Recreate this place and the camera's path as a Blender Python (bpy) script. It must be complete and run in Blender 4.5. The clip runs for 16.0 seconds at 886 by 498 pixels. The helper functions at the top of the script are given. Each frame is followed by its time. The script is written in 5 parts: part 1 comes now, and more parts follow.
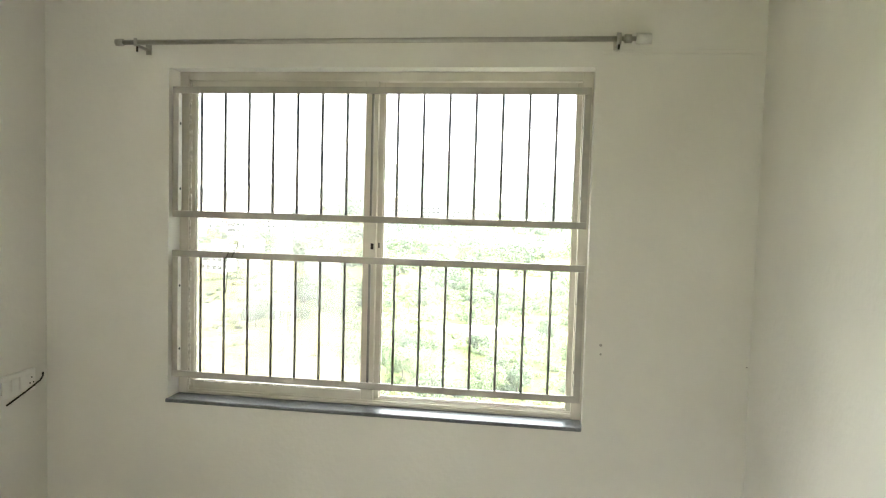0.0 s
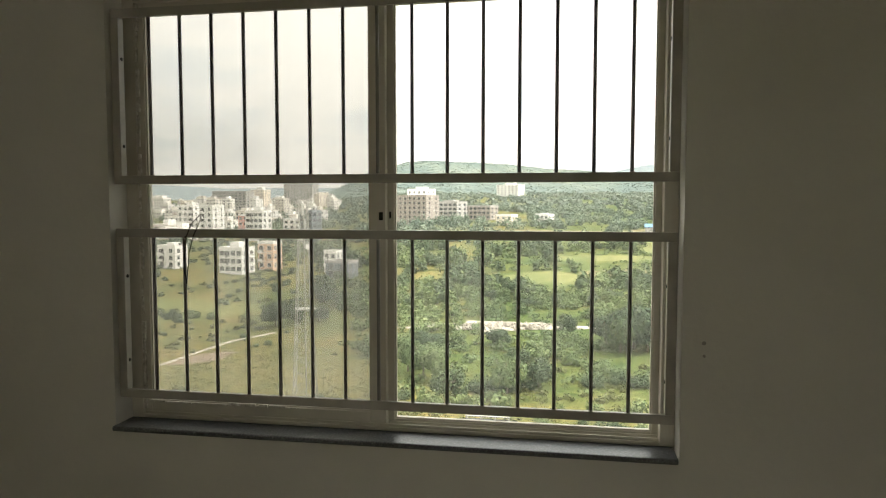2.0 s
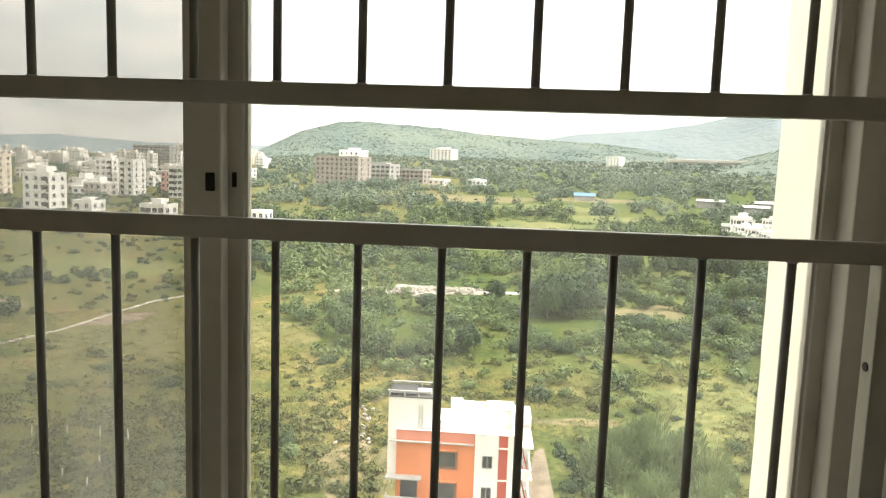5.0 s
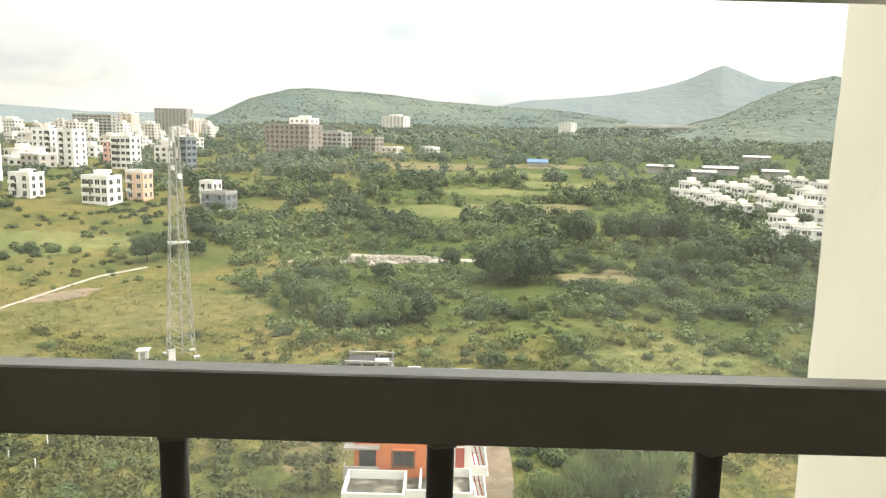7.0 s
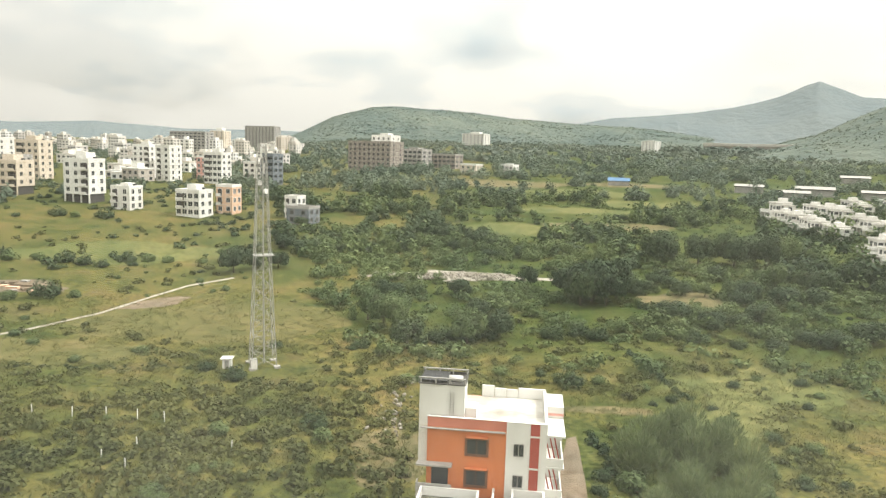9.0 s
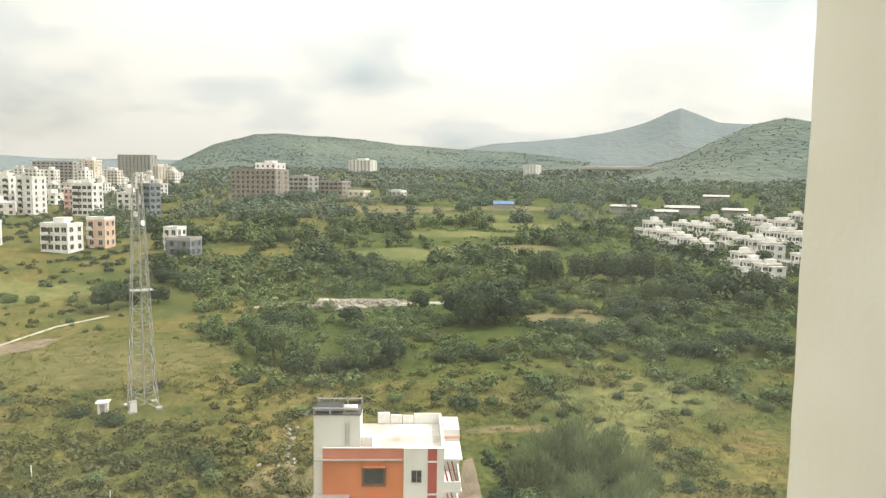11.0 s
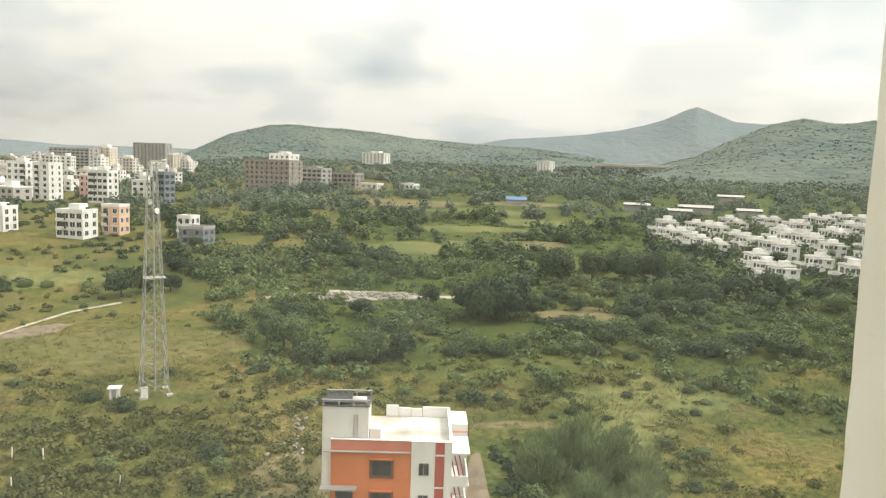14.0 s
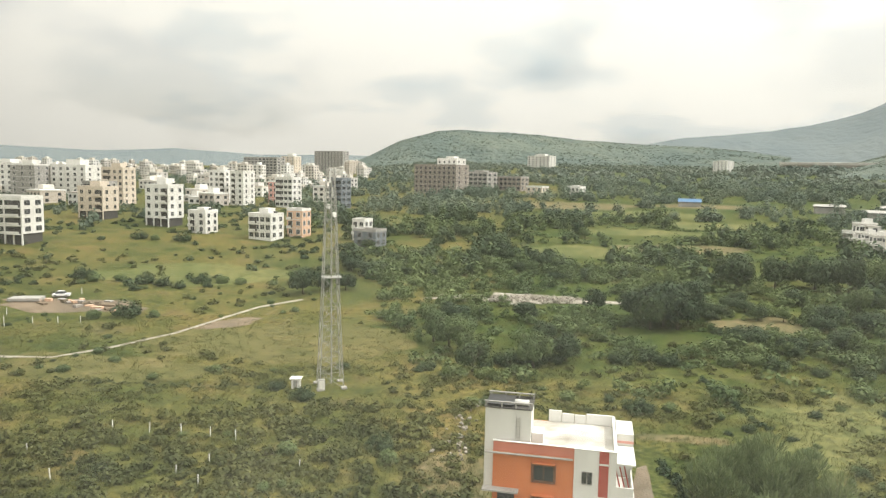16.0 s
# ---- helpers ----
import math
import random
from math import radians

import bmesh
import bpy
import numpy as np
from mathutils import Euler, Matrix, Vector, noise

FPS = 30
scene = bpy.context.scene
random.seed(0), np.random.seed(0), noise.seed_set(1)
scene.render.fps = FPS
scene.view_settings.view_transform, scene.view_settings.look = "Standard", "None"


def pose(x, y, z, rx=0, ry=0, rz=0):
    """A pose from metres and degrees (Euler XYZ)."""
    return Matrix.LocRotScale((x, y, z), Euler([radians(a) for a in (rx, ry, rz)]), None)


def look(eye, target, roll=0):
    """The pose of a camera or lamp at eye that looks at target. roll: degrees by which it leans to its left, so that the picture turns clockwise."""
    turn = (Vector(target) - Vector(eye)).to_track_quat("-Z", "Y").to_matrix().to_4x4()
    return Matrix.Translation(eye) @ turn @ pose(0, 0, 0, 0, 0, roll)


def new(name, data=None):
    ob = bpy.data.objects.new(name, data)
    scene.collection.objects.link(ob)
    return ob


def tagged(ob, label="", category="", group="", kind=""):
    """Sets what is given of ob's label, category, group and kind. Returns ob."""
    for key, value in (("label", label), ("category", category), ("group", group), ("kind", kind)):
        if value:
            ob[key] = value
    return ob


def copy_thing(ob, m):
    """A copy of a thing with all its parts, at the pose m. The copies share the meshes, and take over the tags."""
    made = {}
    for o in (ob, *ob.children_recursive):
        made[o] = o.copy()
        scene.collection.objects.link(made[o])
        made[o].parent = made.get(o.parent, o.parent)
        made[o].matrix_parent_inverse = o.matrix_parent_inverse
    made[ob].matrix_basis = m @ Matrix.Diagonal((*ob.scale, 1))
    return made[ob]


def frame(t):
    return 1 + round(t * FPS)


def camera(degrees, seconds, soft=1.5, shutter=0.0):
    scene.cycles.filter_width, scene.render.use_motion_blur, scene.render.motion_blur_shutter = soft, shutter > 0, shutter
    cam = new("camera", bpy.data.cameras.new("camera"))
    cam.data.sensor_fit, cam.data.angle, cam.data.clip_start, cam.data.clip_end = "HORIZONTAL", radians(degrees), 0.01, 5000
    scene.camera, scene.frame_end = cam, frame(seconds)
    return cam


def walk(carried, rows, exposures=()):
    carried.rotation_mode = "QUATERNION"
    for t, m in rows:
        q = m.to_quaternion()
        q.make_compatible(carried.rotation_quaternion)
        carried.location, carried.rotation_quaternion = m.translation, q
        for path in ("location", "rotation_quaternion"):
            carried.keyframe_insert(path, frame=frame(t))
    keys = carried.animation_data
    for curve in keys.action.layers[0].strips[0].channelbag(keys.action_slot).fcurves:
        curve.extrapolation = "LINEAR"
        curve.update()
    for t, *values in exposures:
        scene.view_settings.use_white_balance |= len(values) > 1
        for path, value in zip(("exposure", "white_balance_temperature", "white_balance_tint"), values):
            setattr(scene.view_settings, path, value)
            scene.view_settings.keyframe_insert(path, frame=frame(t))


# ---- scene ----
cam = camera(64.67, 16.0, soft=1.15)


def view(x, y, z, yaw, pitch, roll):
    a, b = radians(yaw), radians(pitch)
    eye = Vector((x, y, z))
    return look(eye, eye + Vector((math.sin(a) * math.cos(b), math.cos(a) * math.cos(b), math.sin(b))), roll)


# seconds, eye x y z, yaw to the right, pitch, roll
ROWS = [
    (0.0, 0.674, -2.623, 1.620, -8.33, -3.30, 1.59),
    (0.5, 0.633, -2.480, 1.569, -8.64, -5.58, 1.12),
    (1.0, 0.511, -2.291, 1.575, -5.44, -4.48, 0.18),
    (1.5, 0.512, -2.134, 1.487, -5.85, -3.93, 0.55),
    (2.0, 0.521, -1.912, 1.495, -9.76, -3.60, 0.02),
    (2.5, 0.518, -1.754, 1.510, -8.88, -6.03, 0.32),
    (3.0, 0.434, -1.567, 1.499, -7.64, -5.83, 1.05),
    (3.5, 0.385, -1.389, 1.485, -5.24, -8.77, 0.60),
    (4.0, 0.379, -1.171, 1.494, -8.89, -5.95, 0.74),
    (4.5, 0.385, -0.979, 1.490, -6.75, -6.90, 1.74),
    (4.7, 0.374, -0.905, 1.488, -4.83, -6.36, 2.07),
    (6.8, 0.327, -0.263, 1.504, -2.38, -9.00, 1.64),
    (7.0, 0.300, -0.223, 1.508, -0.23, -9.01, 1.46),
    (7.5, 0.341, -0.085, 1.480, 4.94, -10.25, 1.70),
    (8.0, 0.339, -0.078, 1.513, 3.16, -9.05, 2.43),
    (8.5, 0.335, -0.076, 1.513, -3.95, -8.63, 2.01),
    (8.7, 0.335, -0.076, 1.513, -6.67, -8.30, 1.73),
    (10.8, 0.336, -0.076, 1.516, -0.18, -5.69, 0.60),
    (11.0, 0.336, -0.076, 1.516, 2.32, -5.49, 0.80),
    (11.5, 0.318, -0.069, 1.515, 5.99, -5.99, 1.57),
    (12.0, 0.294, -0.060, 1.514, 6.98, -6.31, 0.21),
    (12.5, 0.260, -0.044, 1.514, 6.86, -6.51, 0.72),
    (13.0, 0.244, -0.036, 1.514, 5.22, -5.92, 1.05),
    (13.5, 0.255, -0.045, 1.513, 4.02, -5.77, 1.51),
    (14.0, 0.246, -0.039, 1.513, 1.40, -5.98, 1.99),
    (14.5, 0.278, -0.057, 1.512, -1.01, -7.41, 2.36),
    (15.0, 0.298, -0.066, 1.512, -4.50, -6.94, 1.91),
    (15.5, 0.308, -0.071, 1.512, -8.14, -6.42, 1.43),
    (16.0, 0.312, -0.073, 1.512, -12.09, -6.08, 1.13),
]
EXPOSURES = [(0.0, 3.3), (0.15, 2.6), (0.4, 1.75), (0.8, 1.6), (1.5, 1.25), (2.0, 0.96), (2.5, 0.88), (3.5, 0.85), (4.7, 0.85), (6.8, 0.42), (7.5, 0.38), (8.2, 0.2), (11.0, 0.0), (12.5, -0.06), (14.5, -0.1), (16.0, -0.1)]
walk(cam, [(row[0], view(*row[1:])) for row in ROWS], [(t, e, 5800 + 500 * min(1.0, t / 1.2), 13) for t, e in EXPOSURES])

# ---- world and sun ----
SUN_AZIMUTH, SUN_HEIGHT = radians(78), radians(50)   # clockwise from +y, above the horizon
world = bpy.data.worlds.new("sky")
scene.world = world
world.use_nodes = True
wn, wl = world.node_tree.nodes, world.node_tree.links
wn.clear()
w_out = wn.new("ShaderNodeOutputWorld")
w_bg = wn.new("ShaderNodeBackground")
w_sky = wn.new("ShaderNodeTexSky")
w_sky.sky_type = "NISHITA"
w_sky.sun_disc = False
w_sky.sun_elevation, w_sky.sun_rotation = SUN_HEIGHT, SUN_AZIMUTH
w_sky.air_density, w_sky.dust_density, w_sky.ozone_density = 1.2, 3.0, 1.0
w_dim = wn.new("ShaderNodeMix")
w_dim.data_type = "RGBA"
w_dim.blend_type = "MULTIPLY"
w_dim.inputs["Factor"].default_value = 1.0
w_dim.inputs["B"].default_value = (0.11, 0.11, 0.11, 1)
wl.new(w_sky.outputs["Color"], w_dim.inputs["A"])
w_tc = wn.new("ShaderNodeTexCoord")
w_sep = wn.new("ShaderNodeSeparateXYZ")
wl.new(w_tc.outputs["Generated"], w_sep.inputs[0])


def wmath(op, a, b=None):
    n = wn.new("ShaderNodeMath")
    n.operation = op
    for k, v in ((0, a), (1, b)):
        if v is None:
            continue
        if isinstance(v, (int, float)):
            n.inputs[k].default_value = v
        else:
            wl.new(v, n.inputs[k])
    return n.outputs[0]


w_up = wmath("ADD", wmath("MAXIMUM", w_sep.outputs["Z"], 0.0), 0.3)
w_comb = wn.new("ShaderNodeCombineXYZ")
wl.new(wmath("DIVIDE", w_sep.outputs["X"], w_up), w_comb.inputs["X"])
wl.new(wmath("DIVIDE", w_sep.outputs["Y"], w_up), w_comb.inputs["Y"])


def wnoise(scale, detail, rough, shift):
    m = wn.new("ShaderNodeMapping")
    m.inputs["Location"].default_value = shift
    wl.new(w_comb.outputs[0], m.inputs["Vector"])
    n = wn.new("ShaderNodeTexNoise")
    n.inputs["Scale"].default_value, n.inputs["Detail"].default_value, n.inputs["Roughness"].default_value = scale, detail, rough
    wl.new(m.outputs[0], n.inputs["Vector"])
    return n.outputs["Fac"]


def wramp(fac, stops):
    r = wn.new("ShaderNodeValToRGB")
    r.color_ramp.interpolation = "EASE"
    while len(r.color_ramp.elements) < len(stops):
        r.color_ramp.elements.new(0.5)
    for e, (p, c) in zip(r.color_ramp.elements, stops):
        e.position, e.color = p, (*c, 1)
    wl.new(fac, r.inputs[0])
    return r.outputs[0]


w_cover = wramp(wnoise(1.4, 5, 0.5, (3.1, 0.4, 0)), [(0.33, (0, 0, 0)), (0.5, (1, 1, 1))])
w_tone = wramp(wnoise(1.7, 5, 0.5, (7.3, 2.2, 0)), [(0.30, (1.12, 1.19, 1.12)), (0.40, (1.35, 1.35, 1.22)), (0.50, (1.62, 1.55, 1.35))])
w_mix = wn.new("ShaderNodeMix")
w_mix.data_type = "RGBA"
wl.new(wmath("MULTIPLY_ADD", w_cover, 0.26), w_mix.inputs["Factor"])
w_mix.inputs["Factor"].links[0].from_node.inputs[2].default_value = 0.74
wl.new(w_dim.outputs["Result"], w_mix.inputs["A"])
# clouds glow more towards the sun and, as under any overcast, towards the zenith
w_dot = wn.new("ShaderNodeVectorMath")
w_dot.operation = "DOT_PRODUCT"
w_dot.inputs[1].default_value = (math.sin(SUN_AZIMUTH) * math.cos(SUN_HEIGHT), math.cos(SUN_AZIMUTH) * math.cos(SUN_HEIGHT), math.sin(SUN_HEIGHT))
wl.new(w_tc.outputs["Generated"], w_dot.inputs[0])
w_glow = wmath("MULTIPLY_ADD", wmath("MAXIMUM", w_dot.outputs["Value"], -0.3), 0.3)
w_glow.node.inputs[2].default_value = 0.8
w_high = wmath("MULTIPLY_ADD", wmath("MAXIMUM", w_sep.outputs["Z"], 0.0), 1.3)
w_high.node.inputs[2].default_value = 0.7
w_glow = wmath("MULTIPLY", w_glow, w_high)
w_lit = wn.new("ShaderNodeMix")
w_lit.data_type, w_lit.blend_type = "RGBA", "MULTIPLY"
w_lit.inputs["Factor"].default_value = 1.0
wl.new(w_tone, w_lit.inputs["A"])
wl.new(w_glow, w_lit.inputs["B"])
wl.new(w_lit.outputs["Result"], w_mix.inputs["B"])
wl.new(w_mix.outputs["Result"], w_bg.inputs["Color"])
w_bg.inputs["Strength"].default_value = 1.0
wl.new(w_bg.outputs[0], w_out.inputs[0])

sun = new("sun", bpy.data.lights.new("sun", "SUN"))
sun.data.energy, sun.data.angle, sun.data.color = 3.7, radians(1.0), (1.0, 0.95, 0.86)
sun.matrix_world = look((0, 0, 60), (-60 * math.sin(SUN_AZIMUTH) * math.cos(SUN_HEIGHT), -60 * math.cos(SUN_AZIMUTH) * math.cos(SUN_HEIGHT), 60 - 60 * math.sin(SUN_HEIGHT)))

# ---- materials ----
def material(name, stops, scale=4.0, rough=0.8, metal=0.0, bump=0.0, bump_scale=60.0, source="noise", second=None, spec=0.3, detail=6, stretch=(1, 1, 1), third=None):
    """Principled surface: colour stops over a noise (in metres) or a random value, a second larger blotch scale, fine relief."""
    m = bpy.data.materials.new(name)
    m.use_nodes = True
    n, l = m.node_tree.nodes, m.node_tree.links
    p = n["Principled BSDF"]
    p.inputs["Roughness"].default_value, p.inputs["Metallic"].default_value = rough, metal
    p.inputs["Specular IOR Level"].default_value = spec
    geo = n.new("ShaderNodeNewGeometry")
    mapping = n.new("ShaderNodeMapping")
    mapping.inputs["Scale"].default_value = stretch
    l.new(geo.outputs["Position"], mapping.inputs["Vector"])
    ramp = n.new("ShaderNodeValToRGB")
    while len(ramp.color_ramp.elements) < len(stops):
        ramp.color_ramp.elements.new(0.5)
    for e, (pos, c) in zip(ramp.color_ramp.elements, stops):
        e.position, e.color = pos, (*c, 1)
    if source == "noise":
        t = n.new("ShaderNodeTexNoise")
        t.inputs["Scale"].default_value, t.inputs["Detail"].default_value, t.inputs["Roughness"].default_value = scale, detail, 0.6
        l.new(mapping.outputs[0], t.inputs["Vector"])
        l.new(t.outputs["Fac"], ramp.inputs[0])
    elif source == "island":
        l.new(geo.outputs["Random Per Island"], ramp.inputs[0])
    else:
        l.new(n.new("ShaderNodeObjectInfo").outputs["Random"], ramp.inputs[0])
    col = ramp.outputs[0]
    for s2, lo, hi, *ends in [q for q in (second, third) if q]:
        t2 = n.new("ShaderNodeTexNoise")
        t2.inputs["Scale"].default_value, t2.inputs["Detail"].default_value = s2, 3
        l.new(geo.outputs["Position"], t2.inputs["Vector"])
        r2 = n.new("ShaderNodeValToRGB")
        r2.color_ramp.elements[0].position, r2.color_ramp.elements[1].position = ends or (0.38, 0.62)
        r2.color_ramp.elements[0].color, r2.color_ramp.elements[1].color = (*lo, 1), (*hi, 1)
        l.new(t2.outputs["Fac"], r2.inputs[0])
        mx = n.new("ShaderNodeMix")
        mx.data_type, mx.blend_type = "RGBA", "MULTIPLY"
        mx.inputs["Factor"].default_value = 1.0
        l.new(col, mx.inputs["A"])
        l.new(r2.outputs[0], mx.inputs["B"])
        col = mx.outputs["Result"]
    l.new(col, p.inputs["Base Color"])
    if bump:
        t3 = n.new("ShaderNodeTexNoise")
        t3.inputs["Scale"].default_value, t3.inputs["Detail"].default_value = bump_scale, 4
        l.new(geo.outputs["Position"], t3.inputs["Vector"])
        b = n.new("ShaderNodeBump")
        b.inputs["Strength"].default_value, b.inputs["Distance"].default_value = bump, 0.6 / bump_scale
        l.new(t3.outputs["Fac"], b.inputs["Height"])
        l.new(b.outputs[0], p.inputs["Normal"])
    return m


def foliage(name, dark, mid, light, tone_scale=0.03):
    """Leaves: one random tone a leaf, larger drifts of tone from plant to plant, some light passing through."""
    m = material(name, [(0.0, dark), (0.55, mid), (1.0, light)], source="island", rough=0.75, second=(tone_scale, (0.7, 0.75, 0.7), (1.15, 1.1, 0.95)), spec=0.15)
    n, l = m.node_tree.nodes, m.node_tree.links
    p = n["Principled BSDF"]
    tr = n.new("ShaderNodeBsdfTranslucent")
    l.new(p.inputs["Base Color"].links[0].from_socket, tr.inputs["Color"])
    mix = n.new("ShaderNodeMixShader")
    mix.inputs[0].default_value = 0.22
    l.new(p.outputs[0], mix.inputs[1])
    l.new(tr.outputs[0], mix.inputs[2])
    l.new(mix.outputs[0], n["Material Output"].inputs["Surface"])
    return m


def glass_pane(name, dust, seed, tint):
    """Clear window glass; its film of dust and streaks also imitates haze."""
    m = bpy.data.materials.new(name)
    m.use_nodes = True
    n, l = m.node_tree.nodes, m.node_tree.links
    n.remove(n["Principled BSDF"])
    geo = n.new("ShaderNodeNewGeometry")
    mp = n.new("ShaderNodeMapping")
    mp.inputs["Location"].default_value = (seed, 0, 0)
    mp.inputs["Scale"].default_value = (5.0, 1.0, 0.9)
    l.new(geo.outputs["Position"], mp.inputs["Vector"])
    t = n.new("ShaderNodeTexNoise")
    t.inputs["Scale"].default_value, t.inputs["Detail"].default_value = 2.2, 6
    l.new(mp.outputs[0], t.inputs["Vector"])
    r = n.new("ShaderNodeMapRange")
    r.inputs["From Min"].default_value, r.inputs["From Max"].default_value = 0.3, 0.75
    r.inputs["To Min"].default_value, r.inputs["To Max"].default_value = dust * 0.5, dust * 1.7
    l.new(t.outputs["Fac"], r.inputs["Value"])
    clear = n.new("ShaderNodeBsdfTransparent")
    clear.inputs["Color"].default_value = (*tint, 1)
    gloss = n.new("ShaderNodeBsdfGlossy")
    gloss.inputs["Roughness"].default_value = 0.02
    film = n.new("ShaderNodeBsdfTranslucent")
    film.inputs["Color"].default_value = (0.8, 0.8, 0.77, 1)
    fr = n.new("ShaderNodeFresnel")
    fr.inputs["IOR"].default_value = 1.3
    m1, m2 = n.new("ShaderNodeMixShader"), n.new("ShaderNodeMixShader")
    l.new(fr.outputs[0], m1.inputs[0])
    l.new(clear.outputs[0], m1.inputs[1])
    l.new(gloss.outputs[0], m1.inputs[2])
    l.new(r.outputs[0], m2.inputs[0])
    l.new(m1.outputs[0], m2.inputs[1])
    l.new(film.outputs[0], m2.inputs[2])
    l.new(m2.outputs[0], n["Material Output"].inputs["Surface"])
    return m


PLASTER = material("painted_plaster", [(0.3, (0.72, 0.70, 0.645)), (0.7, (0.79, 0.775, 0.72))], scale=1.6, rough=0.75, bump=0.12, bump_scale=45, second=(0.9, (0.93, 0.93, 0.93), (1, 1, 1)))
CEILING = material("ceiling_paint", [(0.3, (0.72, 0.71, 0.68)), (0.7, (0.78, 0.77, 0.74))], scale=2, rough=0.85)
FLOOR_TILE = material("floor_tile", [(0.3, (0.52, 0.48, 0.42)), (0.7, (0.62, 0.58, 0.52))], scale=3, rough=0.25, second=(0.7, (0.93, 0.93, 0.93), (1, 1, 1)))
GROUT = material("grout", [(0.3, (0.25, 0.23, 0.2)), (0.7, (0.32, 0.3, 0.27))], scale=20, rough=0.9)
FACADE = material("facade_paint", [(0.3, (0.87, 0.84, 0.76)), (0.7, (0.915, 0.89, 0.815))], scale=1.1, rough=0.85, bump=0.12, bump_scale=30, second=(2.2, (0.95, 0.945, 0.93), (1, 1, 1)), third=(5.5, (0.74, 0.72, 0.68), (1, 1, 1), 0.22, 0.3))
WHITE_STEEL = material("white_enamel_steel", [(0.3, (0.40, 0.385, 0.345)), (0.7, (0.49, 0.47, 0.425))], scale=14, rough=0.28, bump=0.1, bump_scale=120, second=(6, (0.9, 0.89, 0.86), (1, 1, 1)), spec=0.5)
BAR_STEEL = material("grey_enamel_bar", [(0.3, (0.20, 0.195, 0.18)), (0.7, (0.27, 0.265, 0.245))], scale=20, rough=0.4, spec=0.5)
ALUMINIUM = material("powder_coated_frame", [(0.3, (0.60, 0.57, 0.50)), (0.7, (0.68, 0.65, 0.57))], scale=9, rough=0.45, bump=0.08, bump_scale=150, second=(4, (0.88, 0.87, 0.84), (1, 1, 1)), spec=0.45)
GRANITE = material("dark_granite", [(0.35, (0.06, 0.066, 0.072)), (0.6, (0.13, 0.138, 0.145)), (0.75, (0.26, 0.265, 0.27))], scale=170, rough=0.35, spec=0.5)
BLACK_RUBBER = material("black_rubber", [(0.3, (0.015, 0.015, 0.014)), (0.7, (0.03, 0.03, 0.028))], scale=30, rough=0.6)
WIRE_STEEL = material("dark_wire", [(0.3, (0.03, 0.028, 0.026)), (0.7, (0.06, 0.055, 0.05))], scale=60, rough=0.5, metal=0.6)
ROD_STEEL = material("brushed_rod", [(0.3, (0.42, 0.40, 0.36)), (0.7, (0.5, 0.48, 0.44))], scale=40, rough=0.35, metal=0.7)
FINIAL = material("frosted_finial", [(0.3, (0.62, 0.6, 0.56)), (0.7, (0.7, 0.68, 0.64))], scale=60, rough=0.3)
SWITCH_WHITE = material("switch_plastic", [(0.3, (0.74, 0.73, 0.69)), (0.7, (0.8, 0.79, 0.75))], scale=30, rough=0.35)
MORTAR = material("broken_plaster_edge", [(0.35, (0.5, 0.47, 0.41)), (0.65, (0.8, 0.78, 0.72))], scale=60, rough=0.95, bump=0.6, bump_scale=90)
GLASS_L = glass_pane("window_glass_left", 0.065, 3.0, (0.66, 0.66, 0.645))
GLASS_R = glass_pane("window_glass_right", 0.036, 11.0, (0.97, 0.98, 0.972))

GRASS = material("rough_grassland", [(0.28, (0.047, 0.061, 0.023)), (0.40, (0.076, 0.085, 0.030)), (0.52, (0.115, 0.110, 0.041)), (0.62, (0.134, 0.114, 0.051)), (0.75, (0.125, 0.098, 0.058))], scale=0.13, rough=0.95, bump=0.5, bump_scale=1.0, third=(1.3, (0.5, 0.56, 0.5), (1.28, 1.22, 1.14)), second=(0.03, (0.68, 0.82, 0.66), (1.12, 1.04, 0.88)), spec=0.1, detail=12)


def undergrowth(m):
    """Greener, leafier ground cover under the valley woods, with an uneven border."""
    n, l = m.node_tree.nodes, m.node_tree.links
    p = n["Principled BSDF"]
    col = p.inputs["Base Color"].links[0].from_socket
    geo = n.new("ShaderNodeNewGeometry")
    sep = n.new("ShaderNodeSeparateXYZ")
    l.new(geo.outputs["Position"], sep.inputs[0])
    t = n.new("ShaderNodeTexNoise")
    t.inputs["Scale"].default_value, t.inputs["Detail"].default_value = 0.045, 6
    l.new(geo.outputs["Position"], t.inputs["Vector"])

    def border(axis, start, span):
        wob = n.new("ShaderNodeMath")
        wob.operation = "MULTIPLY_ADD"
        wob.inputs[1].default_value = 70
        l.new(t.outputs["Fac"], wob.inputs[0])
        l.new(sep.outputs[axis], wob.inputs[2])
        r = n.new("ShaderNodeMapRange")
        r.inputs["From Min"].default_value, r.inputs["From Max"].default_value = start + 35, start + 35 + span
        l.new(wob.outputs[0], r.inputs["Value"])
        return r.outputs[0]

    both = n.new("ShaderNodeMath")
    both.operation = "MULTIPLY"
    l.new(border("X", -32, 12), both.inputs[0])
    l.new(border("Y", 124, 18), both.inputs[1])
    leafy = n.new("ShaderNodeMix")
    leafy.data_type, leafy.blend_type = "RGBA", "MULTIPLY"
    leafy.inputs["B"].default_value = (0.68, 0.86, 0.70, 1)
    l.new(both.outputs[0], leafy.inputs["Factor"])
    l.new(col, leafy.inputs["A"])
    l.new(leafy.outputs["Result"], p.inputs["Base Color"])


